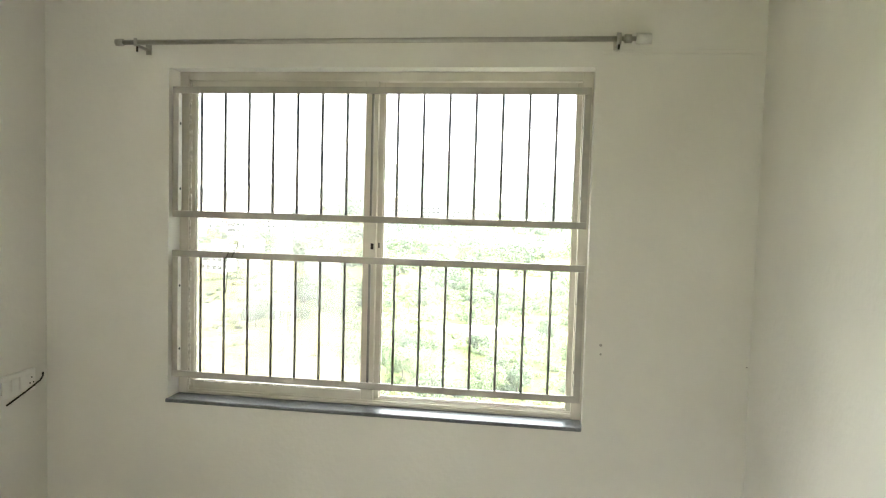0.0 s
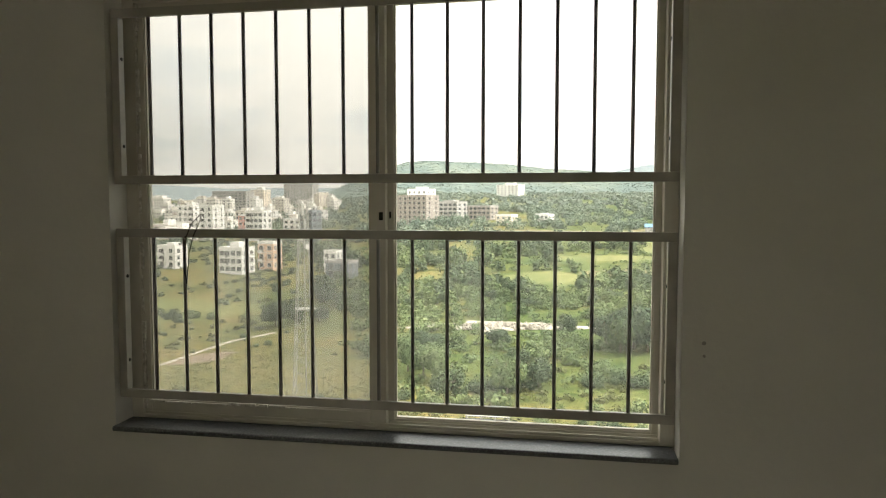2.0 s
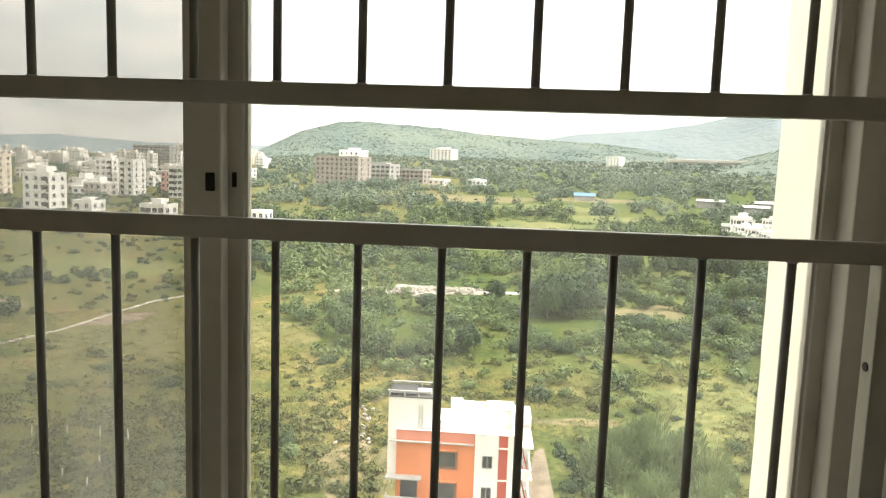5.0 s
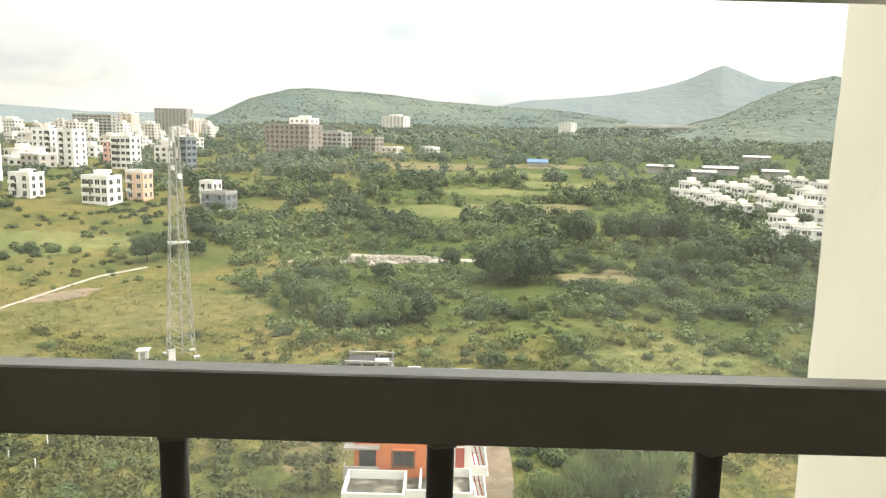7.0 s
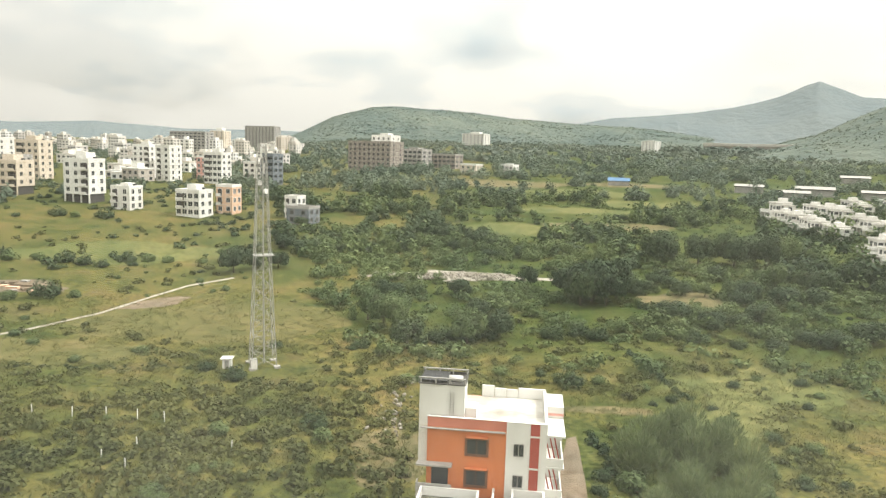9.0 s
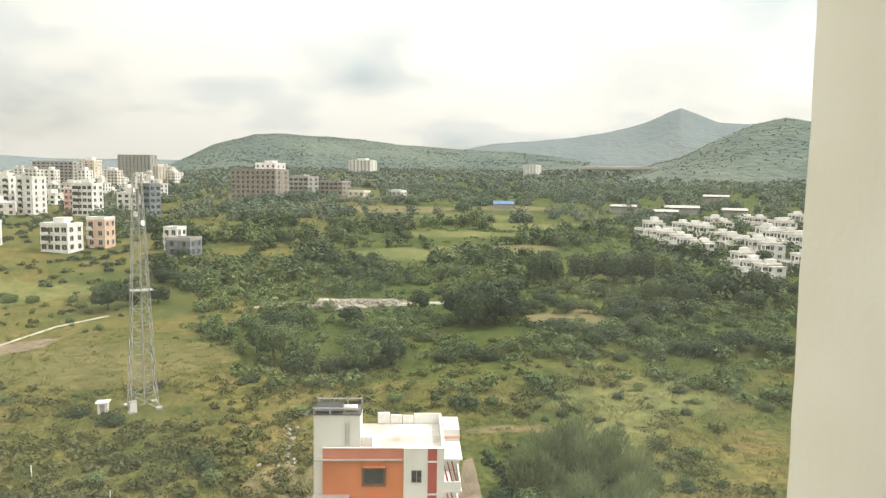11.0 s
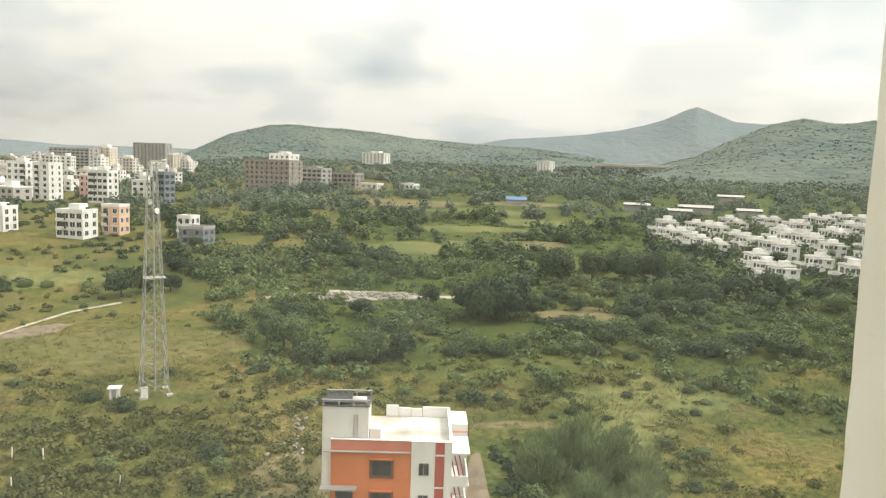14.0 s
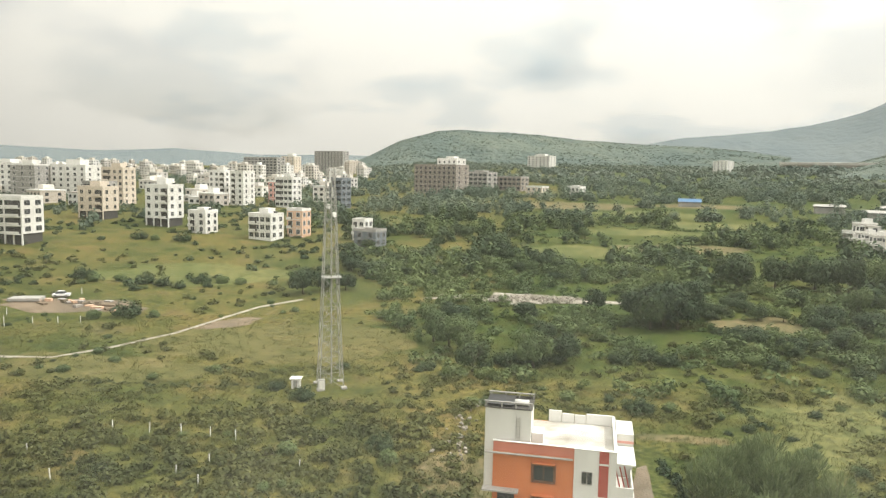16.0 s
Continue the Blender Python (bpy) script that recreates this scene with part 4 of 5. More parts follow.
stuff("undergrowth", moss_t, scatter(2000, -52, 44, 58, 135, lambda x, y: not inside(x, y, CLEAR) and rng.random() < (0.42 if x < 2 else 0.02) + 1.0 * noise.noise((x / 15, y / 15, 1.9)), 0.5, 1.3), LEAF_OLIVE, "low olive green scrub and creepers over rough ground", "undergrowth")
stuff("far_woodland", mid_t, scatter(1150, -24, 42, 200, 350, lambda x, y: rng.random() < wood(x, y), 0.6, 1.6), LEAF_DARK, "dense dark green woodland filling the valley", "woodland")
stuff("far_woodland", mid_t, scatter(950, -24, 42, 190, 350, lambda x, y: rng.random() < wood(x, y), 0.5, 1.4), LEAF_MID, "lighter green trees mixed into the woodland", "woodland")
stuff("far_woodland", mid_t, scatter(4200, -24, 42, 335, 660, lambda x, y: rng.random() < wood(x, y), 0.6, 1.7), LEAF_HAZE, "woodland farther up the valley with haze in its colour", "woodland")
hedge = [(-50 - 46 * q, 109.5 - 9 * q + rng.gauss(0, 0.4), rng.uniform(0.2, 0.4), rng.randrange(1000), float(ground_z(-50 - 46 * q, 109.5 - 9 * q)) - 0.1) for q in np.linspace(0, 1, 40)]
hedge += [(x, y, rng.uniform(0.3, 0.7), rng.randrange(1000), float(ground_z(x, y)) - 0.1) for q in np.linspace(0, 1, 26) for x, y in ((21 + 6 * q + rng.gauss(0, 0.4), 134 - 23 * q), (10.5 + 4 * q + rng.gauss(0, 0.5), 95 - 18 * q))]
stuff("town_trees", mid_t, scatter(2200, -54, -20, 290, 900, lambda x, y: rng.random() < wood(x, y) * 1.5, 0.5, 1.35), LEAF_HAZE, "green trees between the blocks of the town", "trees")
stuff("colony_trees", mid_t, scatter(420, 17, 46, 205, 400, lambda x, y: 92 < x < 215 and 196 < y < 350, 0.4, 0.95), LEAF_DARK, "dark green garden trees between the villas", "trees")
# Outsized tree row added to hide the tall shed wall from the camera.
stuff("distant_woodland", far_t, scatter(190, 11, 24, 990, 1050, lambda x, y: True, 1.7, 2.6), LEAF_FAR, "row of tall trees added to hide the shed wall", "woodland")
stuff("ditch_scrub", scrub_t, hedge, LEAF_DARK, "line of dark weeds along a field ditch", "scrub")
stuff("scrub", scrub_t, scatter(900, -50, -9, 60, 112, lambda x, y: not inside(x, y, CLEAR) and rng.random() < 0.5 + noise.noise((x / 14, y / 14, 7.7)), 0.35, 1.1), LEAF_OLIVE, "thick green scrub in the near rough ground", "scrub")
stuff("valley_trees", near_t, scatter(1500, -17, 44, 122, 225, lambda x, y: not inside(x, y, CLEAR) and rng.random() < 0.3 + 1.2 * noise.noise((x / 17, y / 17, 8.4)) + (0.2 if math.hypot(x, y) > 150 else -0.12), 0.4, 1.15), LEAF_MID, "green thickets and small trees over the valley floor", "thicket")
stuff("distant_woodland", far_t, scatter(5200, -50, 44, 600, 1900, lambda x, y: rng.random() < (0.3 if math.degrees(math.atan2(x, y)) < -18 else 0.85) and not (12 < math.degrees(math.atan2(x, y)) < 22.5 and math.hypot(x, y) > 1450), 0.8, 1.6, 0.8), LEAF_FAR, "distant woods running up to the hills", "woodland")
stuff("scrub", scrub_t, scatter(3800, -52, 44, 62, 250, lambda x, y: not inside(x, y, CLEAR) and rng.random() < 0.22 + 0.9 * noise.noise((x / 16, y / 16, 4.4)) + (0.4 if wood(x, y) > 0.3 else 0), 0.35, 1.0, 0.8), LEAF_OLIVE, "low green scrub scattered over rough grass", "scrub")
stuff("scrub", scrub_t, scatter(1500, -50, -18, 200, 420, lambda x, y: rng.random() < 0.35 + 0.8 * noise.noise((x / 25, y / 25, 2.4)), 0.5, 1.3), LEAF_DARK, "dark green scrub between fields and houses", "scrub")
stuff("grass_tufts", tuft_t, scatter(24000, -52, 44, 58, 170, lambda x, y: not inside(x, y, CLEAR[10:]) and rng.random() < 0.6 + 0.8 * noise.noise((x / 9, y / 9, 6.4)), 0.6, 1.6, 0.8), LEAF_LIGHT, "tall yellow-green grass tufts over the open ground", "grass")



def hill_scrub(name, n, s0, s1, seed):
    """Clumps of scrub and trees over the near slope of a hill."""
    g = random.Random(seed)
    x, y, z = HILL_SPOTS[name]
    res = []
    while len(res) < n:
        i, j = g.randrange(x.shape[0] - 1), g.randrange(x.shape[1] - 1)
        u, v = g.random(), g.random()
        q = [(a[i, j] * (1 - u) + a[i + 1, j] * u) * (1 - v) + (a[i, j + 1] * (1 - u) + a[i + 1, j + 1] * u) * v for a in (x, y, z)]
        if noise.noise((q[0] / 120, q[1] / 120, seed)) + g.uniform(-0.5, 0.4) > 0:
            continue
        res.append((q[0], q[1], g.uniform(s0, s1), g.randrange(1000), q[2] - 1.0))
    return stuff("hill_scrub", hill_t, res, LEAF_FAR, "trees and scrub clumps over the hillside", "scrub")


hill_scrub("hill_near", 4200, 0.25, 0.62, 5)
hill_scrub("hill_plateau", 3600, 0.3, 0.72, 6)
# ---- the orange house ----
def win_mesh(name, w, h, frame=0.09, deep=0.12):
    """A window unit facing -y, centred on its opening: frame in slot 0, pane in slot 1, mullion."""
    bm = bmesh.new()
    box(bm, -w / 2, -0.03, -h / 2, w / 2, deep, h / 2, 1)
    for s in ((-w / 2 - frame, -0.09, -h / 2 - frame, -w / 2, deep, h / 2 + frame), (w / 2, -0.09, -h / 2 - frame, w / 2 + frame, deep, h / 2 + frame),
              (-w / 2, -0.09, h / 2, w / 2, deep, h / 2 + frame), (-w / 2, -0.09, -h / 2 - frame, w / 2, deep, -h / 2), (-0.03, -0.06, -h / 2, 0.03, 0, h / 2)):
        box(bm, *s, 0)
    return bm


HX, HY, HZ = -8.0, 63.0, -36.5      # front left corner of the house at the ground
house = thing("house", "four-storey orange and white house with a terrace roof", "house", (HX, HY, HZ))
ROOF = 12.35
part("wall", boxes((0, 0, 0, 7.5, 9.4, ROOF)), ORANGE, house, "orange rendered wall")
part("wall", boxes((7.503, -0.12, 0, 9.75, 9.4, ROOF)), WALL_WHITE, house, "white rendered wall")
part("wall", boxes((9.753, -0.2, 0, 10.6, 9.4, ROOF), (9.753, -0.2, ROOF, 10.6, 0.2, ROOF + 0.9)), MAROON, house, "maroon rendered pier")
part("wall", boxes((10.603, -0.12, 0, 11.3, 9.4, ROOF)), WALL_WHITE, house, "white rendered wall")
part("terrace_floor", boxes((0.25, 0.25, ROOF + 0.004, 11.05, 9.15, ROOF + 0.06)), ROOF_WHITE, house, "lime-washed white terrace floor")
part("parapet", boxes((0, 0, ROOF + 0.004, 7.5, 0.2, ROOF + 0.95)), CORAL, house, "orange parapet")
part("parapet", boxes((7.503, -0.12, ROOF + 0.004, 9.75, 0.2, ROOF + 0.95), (10.603, -0.12, ROOF + 0.004, 11.3, 0.2, ROOF + 0.95)), WALL_WHITE, house)
part("parapet", boxes((11.1, 0.203, ROOF + 0.004, 11.3, 9.197, ROOF + 0.95)), WALL_WHITE, house)
part("parapet", boxes((0, 0.203, ROOF + 0.004, 0.2, 9.197, ROOF + 0.95)), WALL_WHITE, house)
for i, (a, b, h) in enumerate(((4.6, 5.9, 1.25), (5.95, 7.2, 1.0), (7.25, 8.4, 0.95), (8.45, 11.3, 1.15))):
    part("parapet", boxes((a, 9.2, ROOF + 0.004, b, 9.4, ROOF + h)), WALL_WHITE, house)
part("coping", boxes((-0.05, -0.06, ROOF + 0.953, 7.5, 0.24, ROOF + 1.0)), WALL_WHITE, house)
part("coping", boxes((7.5, -0.18, ROOF + 0.953, 11.36, 0.24, ROOF + 1.0), (11.06, 0.24, ROOF + 0.953, 11.36, 9.4, ROOF + 1.0)), WALL_WHITE, house)
part("ledge", boxes((-0.7, -0.35, ROOF - 0.15, 7.4, -0.004, ROOF - 0.06)), CONCRETE, house, "thin concrete weather ledge")
for z in (ROOF - 0.35, ROOF - 3.5, ROOF - 6.6):
    part("string_course", boxes((9.74, -0.26, z, 10.61, -0.204, z + 0.16)), WALL_WHITE, house)
wm = to_mesh("window", win_mesh("window", 1.8, 1.4, 0.24), WINDOW_SURROUND, DARK_GLASS)
ws = to_mesh("window", win_mesh("window", 0.85, 1.1, 0.07), WALL_GREY, DARK_GLASS)
for i in range(4):
    z = ROOF - 1.75 - 3.1 * i
    o = part("window", wm, None, house)
    o.location = (4.75, -0.004, z)
    part("sunshade", boxes((3.7, -0.4, z + 0.95, 5.8, -0.004, z + 1.02)), ORANGE, house)
    o = part("window", ws, None, house)
    o.location = (8.7, -0.124, z + 0.05)
# side balconies
for i in range(4):
    z = ROOF - 0.3 - 3.1 * i
    part("balcony_slab", boxes((11.303, 0.1, z, 13.0, 4.6, z + 0.16)), WALL_WHITE, house)
    if i:
        part("balcony_wall", boxes((11.31, 0.15, z + 0.163, 12.9, 0.3, z + 1.0), (12.75, 0.3, z + 0.163, 12.9, 4.5, z + 1.0)), WALL_WHITE, house)
        for k in range(3):
            o = part("balcony_screen", boxes((-0.06, -0.05, 0, 0.06, 0.05, 2.2)), MAROON, house, "slanting dark red screen post")
            o.matrix_basis = pose(11.75 + 0.4 * k, 0.5 + 0.25 * k, z + 0.6, 0, -14, 0)
part("side_tower", boxes((11.303, 4.7, 0, 13.0, 8.6, ROOF + 1.0)), WALL_WHITE, house)
part("side_band", boxes((11.31, 4.66, ROOF + 0.1, 13.02, 4.697, ROOF + 0.35)), WALL_PINK, house)
# corner balcony with a greenish slab
for i in range(1, 4):
    z = ROOF - 0.9 - 3.1 * i
    part("balcony_slab", boxes((-0.9, -0.9, z + 0.35, 2.5, -0.004, z + 0.5)), CONCRETE, house)
    part("balcony_wall", boxes((-0.9, -0.9, z - 2.2, 2.5, -0.78, z - 1.35), (-0.9, -0.78, z - 2.2, -0.78, -0.01, z - 1.35)), CONCRETE, house)
    part("doorway", boxes((0.5, -0.05, z - 2.15, 2.1, -0.004, z)), DARK_GLASS, house)
part("stair_room", boxes((-0.9, 0.5, ROOF - 4.0, -0.004, 3.7, ROOF + 3.95), (0.0, 0.5, ROOF + 0.07, 3.4, 3.7, ROOF + 3.95)), WALL_WHITE, house, "white stair head room on the terrace")
# Dark colour painted here stands for the shade inside the tank frame.
part("stair_roof", boxes((-1.0, 0.42, ROOF + 3.954, 3.5, 3.8, ROOF + 4.02)), PAINTED_SHADE, house, "flat roof darkened as the shade inside the frame")
bm = bmesh.new()
for x in (2.05, 2.4):
    tube(bm, (x, 0.42, ROOF + 1.1), (x, 0.42, ROOF + 3.3), 0.03, 6)
for k in range(8):
    tube(bm, (2.05, 0.42, ROOF + 1.3 + 0.26 * k), (2.4, 0.42, ROOF + 1.3 + 0.26 * k), 0.024, 6)
part("wall_ladder", bm, CONCRETE, house, "small steel ladder fixed to the wall")
# Darkened like the roof, as shade within the frame.
part("tank_parapet", boxes((-1.0, 3.7, ROOF + 4.024, 3.5, 3.8, ROOF + 4.25)), PAINTED_SHADE, house, "rear parapet darkened as the shade inside the frame")
for x in (-0.9, 0.55, 1.9, 3.3):
    for y in (0.5, 3.5):
        part("frame_post", boxes((x, y, ROOF + 4.024, x + 0.14, y + 0.14, ROOF + 4.5)), WALL_GREY, house)
for y in (0.46, 3.47):
    part("frame_beam", boxes((-1.0, y, ROOF + 4.504, 3.5, y + 0.2, ROOF + 4.6)), WALL_GREY, house)
o = part("solar_panel", boxes((-0.85, -1.3, -0.04, 1.7, 1.3, 0.04)), TANK_BLACK, house, "dark solar water heater panel")
o.matrix_basis = pose(0, 2.05, ROOF + 4.25, 2, 0, 0)
bm = bmesh.new()
tube(bm, (1.8, 1.5, ROOF + 4.33), (3.1, 1.5, ROOF + 4.33), 0.29, 16)
part("water_tank", bm, WALL_WHITE, house, "white roof water tank")
part("tank_base", boxes((3.45, 1.4, ROOF + 0.07, 4.5, 3.2, ROOF + 1.5)), WALL_WHITE, house)
# lower annex in front, with its own terraces
annex = thing("annex", "low white terrace annex in front of the orange house", "house annex", (HX, HY, HZ))
part("wall", boxes((-0.4, -5.6, 0, 5.2, -1.0, 5.9), (5.203, -4.2, 0, 8.2, -0.15, 5.6), (8.203, -5.0, 0, 11.3, -0.15, 5.9)), WALL_WHITE, annex)
for s in ((-0.4, -5.6, 5.91, 5.2, -5.4, 6.8), (-0.4, -1.2, 5.91, 5.2, -1.0, 6.8), (-0.4, -5.397, 5.91, -0.2, -1.203, 6.8), (5.0, -5.397, 5.91, 5.2, -1.203, 6.8), (8.21, -5.0, 5.91, 11.3, -4.8, 6.8), (8.21, -0.38, 5.91, 11.3, -0.16, 6.8), (11.1, -4.797, 5.91, 11.3, -0.383, 6.8), (8.21, -4.797, 5.91, 8.4, -0.383, 6.8)):
    part("parapet", boxes(s), WALL_WHITE, annex)
part("roof_deck", boxes((-0.19, -5.39, 5.905, 4.99, -1.21, 5.95)), MOTTLED_TERRACE, annex, "dark mottled terrace floor with pale patches")
part("roof_deck", boxes((5.21, -4.19, 5.605, 8.19, -0.16, 5.65)), MOTTLED_TERRACE, annex, "dark mottled terrace floor with pale patches")
part("roof_deck", boxes((8.41, -4.79, 5.905, 11.09, -0.39, 5.95)), MOTTLED_TERRACE, annex, "dark mottled terrace floor with pale patches")
part("parapet", boxes((5.21, -4.2, 5.655, 8.2, -4.0, 6.5)), WALL_WHITE, annex)
part("dividing_wall", boxes((6.4, -3.99, 5.655, 6.6, -0.17, 6.7)), WALL_WHITE, annex)

# ---- the lattice mast ----
MX, MY = -43.8, 113.2
MZ = float(ground_z(MX, MY))
mast = thing("lattice_mast", "tall galvanised steel lattice telecom mast", "telecom mast", (MX, MY, MZ), 30)
MH, BAYS = 38.0, 15


def half(z):
    return 2.1 - 1.45 * (z / MH) ** 0.85


levels = [MH * (1 - (1 - i / BAYS) ** 1.12) for i in range(BAYS + 1)]
corners = ((1, 1), (-1, 1), (-1, -1), (1, -1))
for sx, sy in corners:
    part("foot", boxes((sx * half(0) - 0.5, sy * half(0) - 0.5, -0.3, sx * half(0) + 0.5, sy * half(0) + 0.5, 0.3), bevel=0.03), CONCRETE, mast)
    bm = bmesh.new()
    for a, b in zip(levels, levels[1:]):
        tube(bm, (sx * half(a), sy * half(a), a), (sx * half(b), sy * half(b), b), 0.07, 6)
    part("leg", bm, GALVANISED, mast)
for a, b in zip(levels, levels[1:]):
    for k in range(4):
        (ax, ay), (bx, by) = corners[k], corners[(k + 1) % 4]
        part("brace", tubes(((ax * half(a), ay * half(a), a), (bx * half(b), by * half(b), b), 0.038), seg=5), GALVANISED, mast)
        part("brace", tubes(((bx * half(a), by * half(a), a), (ax * half(b), ay * half(b), b), 0.038), seg=5), GALVANISED, mast)
        part("ring", tubes(((ax * half(b), ay * half(b), b), (bx * half(b), by * half(b), b), 0.036), seg=5), GALVANISED, mast)
part("platform", boxes((-1.5, -1.3, 19.3, 1.9, 1.3, 19.38)), GALVANISED, mast, "open work platform")
part("cable_tray", tubes(((0.2, -0.2, 0.4), (0.1, -0.1, 36), 0.14), seg=6), GALVANISED, mast)
for k, (z, a) in enumerate(((37.2, 20), (35.6, 140), (36.6, 255), (34.0, 60), (33.2, 190))):
    an = part("panel_antenna", boxes((0.75, -0.16, z - 1.0, 0.92, 0.16, z + 0.9), bevel=0.03), WALL_WHITE, mast, "white panel antenna")
    an.rotation_euler.z = radians(a)
for z, a in ((31.5, 100), (30.2, 300)):
    dsh = part("dish_antenna", tubes(((0.9, 0, z), (1.25, 0, z), 0.45), seg=14), WALL_WHITE, mast, "drum-shaped dish antenna")
    dsh.rotation_euler.z = radians(a)
hut = thing("equipment_hut", "small white equipment cabin beside the mast", "hut", (-49.0, 110.5, float(ground_z(-49.0, 110.5))), 12)
part("wall", boxes((-0.7, -0.7, 0, 0.7, 0.7, 1.7)), WALL_WHITE, hut)
part("roof", boxes((-1.0, -0.95, 1.704, 1.0, 0.95, 1.84), bevel=0.02), WALL_WHITE, hut)
part("door", boxes((-0.35, -0.74, 0.05, 0.35, -0.704, 1.5)), WALL_GREY, hut)
cab = thing("equipment_cabinet", "pale steel cabinet at the foot of the mast", "cabinet", (MX - 0.6, MY - 2.6, float(ground_z(MX, MY - 2.6))), 30)
part("body", boxes((-0.6, -0.45, 0, 0.6, 0.45, 1.9), bevel=0.03), GALVANISED, cab)
part("door", boxes((-0.52, -0.48, 0.15, 0.52, -0.454, 1.8)), WALL_WHITE, cab)


# ---- houses of the town ----
WINS = {}


def town_house(x, y, w, d, floors, yaw, mat, label, fh=3.1, cols=4, top=0.0, base=False, side_cols=2, trim=WALL_WHITE, ww=1.3, name="apartment_building", group=""):
    """A flat-roofed block: walls, floor bands, parapet, stair head, each window of the seen faces."""
    if math.hypot(x, y) < 440:
        w, d = w * 0.76, d * 0.8
    z = float(ground_z(x, y)) - 0.8
    b = thing(name, label, "building", (x, y, z), yaw - 30, group)
    h = floors * fh + 0.8
    z0 = fh + 0.8 if base else 0.0
    part("wall", boxes((-w / 2, -d / 2, z0, w / 2, d / 2, h)), mat, b)
    if base:
        # Inset solid box; its dark colour stands for shade between the pillars.
        part("undercroft", boxes((-w / 2 + 0.4, -d / 2 + 0.4, 0, w / 2 - 0.4, d / 2 - 0.4, z0 - 0.004)), PAINTED_SHADE, b, "ground floor box painted as dark as its shade")
        for k in range(cols + 1):
            px = -w / 2 + 0.25 + (w - 0.5) * k / cols
            part("pillar", boxes((px - 0.25, -d / 2, 0, px + 0.25, -d / 2 + 0.38, z0 - 0.004)), mat, b)
    part("parapet", boxes((-w / 2 - 0.08, -d / 2 - 0.08, h + 0.004, w / 2 + 0.08, -d / 2 + 0.12, h + 1.0), (-w / 2 - 0.08, d / 2 - 0.12, h + 0.004, w / 2 + 0.08, d / 2 + 0.08, h + 1.0),
                          (-w / 2 - 0.08, -d / 2 + 0.12, h + 0.004, -w / 2 + 0.12, d / 2 - 0.12, h + 1.0), (w / 2 - 0.12, -d / 2 + 0.12, h + 0.004, w / 2 + 0.08, d / 2 - 0.12, h + 1.0)), trim, b)
    part("roof", boxes((-w / 2 + 0.12, -d / 2 + 0.12, h + 0.004, w / 2 - 0.12, d / 2 - 0.12, h + 0.1)), ROOF_WHITE, b)
    if top:
        part("stair_head", boxes((-w * 0.22, -d * 0.15, h + 0.104, w * 0.18, d * 0.4, h + top)), trim, b)
        tk = bmesh.new()
        tube(tk, (w * 0.3, d * 0.2, h + 0.104), (w * 0.3, d * 0.2, h + 1.5), 0.7, 10)
        part("water_tank", tk, TANK_BLACK, b)
    key = (ww, cols, round(w, 1), trim.name)
    if key not in WINS:
        WINS[key] = to_mesh("window", win_mesh("window", min(ww * 1.15, w / cols - 0.7), 1.6, 0.1), trim, DARK_GLASS)
    for f in range(1 if base else 0, floors):
        zz = 0.8 + f * fh + fh * 0.55
        for k in range(cols):
            o = part("window", WINS[key], None, b)
            o.location = (-w / 2 + w * (k + 0.5) / cols, -d / 2 - 0.004, zz)
        for s in (-1, 1):
            for k in range(side_cols):
                o = part("window", WINS[key], None, b)
                o.matrix_basis = pose(s * (w / 2 + 0.004), -d / 2 + d * (k + 0.5) / side_cols, zz, 0, 0, 90 * s)
        if f and floors > 2 and math.hypot(x, y) < 440:
            bx, zb = (w * 0.5 - 0.3) if cols % 2 else (-w * 0.12), 0.8 + f * fh
            slab = part("balcony", boxes((bx - w * 0.3, -d / 2 - 1.25, zb - 0.16, bx, -d / 2 - 0.16, zb), (bx - w * 0.3, -d / 2 - 1.25, zb + 0.004, bx, -d / 2 - 1.13, zb + 0.9)), trim, b)
            # Dark panel on the flat wall, painted as shade in a recess.
            part("balcony_opening", boxes((bx - w * 0.28, -d / 2 - 0.1, zb + 0.07, bx - 0.15, -d / 2 - 0.004, zb + fh * 0.76)), PAINTED_SHADE, slab, "dark panel painted as balcony shade")
        part("band", boxes((-w / 2 - 0.12, -d / 2 - 0.14, 0.8 + f * fh - 0.1, w / 2 + 0.12, -d / 2 - 0.004, 0.8 + f * fh + 0.06)), trim, b)
    return b


W = WALL_WHITE
town_house(-117.5, 238, 12.8, 10, 3, 20, W, "white three-storey house in an open meadow", 2.85, 4, 2.6, ww=1.6)
town_house(-109, 248, 8.6, 8, 3, 22, WALL_PEACH, "peach rendered three-storey house beside the meadow", 3.2, 2, 0, side_cols=2)
town_house(-78, 240, 12, 9, 2, 15, WALL_SLATE, "unfinished dark grey house among trees", 2.6, 2, 0, trim=WALL_GREY)
town_house(-84, 249, 7, 7, 3, 15, W, "small white house block behind a grey one", 2.4, 2, 0)
town_house(-145, 241, 10.5, 9, 3, 22, W, "white house with a dark front panel", 2.55, 2, 1.8)
town_house(-168, 251, 15, 11, 5, 22, W, "white five-storey apartment block with small windows", 3.1, 3, 3.2, base=True)
town_house(-203, 257, 16, 12, 4, 28, WALL_CREAM, "cream apartment block on open ground-floor pillars", 3.1, 3, 3.0, base=True, trim=WALL_CREAM)
town_house(-186, 194, 21, 12, 5, 32, W, "white apartment block with long window bands", 2.8, 5, 0, base=True, ww=2.4, side_cols=2)
town_house(-292, 352, 23, 14, 6, 30, W, "tall white apartment block in the town", 3.1, 5, 4)
town_house(-312, 340, 16, 12, 6, 30, WALL_GREY, "grey apartment block beside white ones", 3.1, 3, 3)
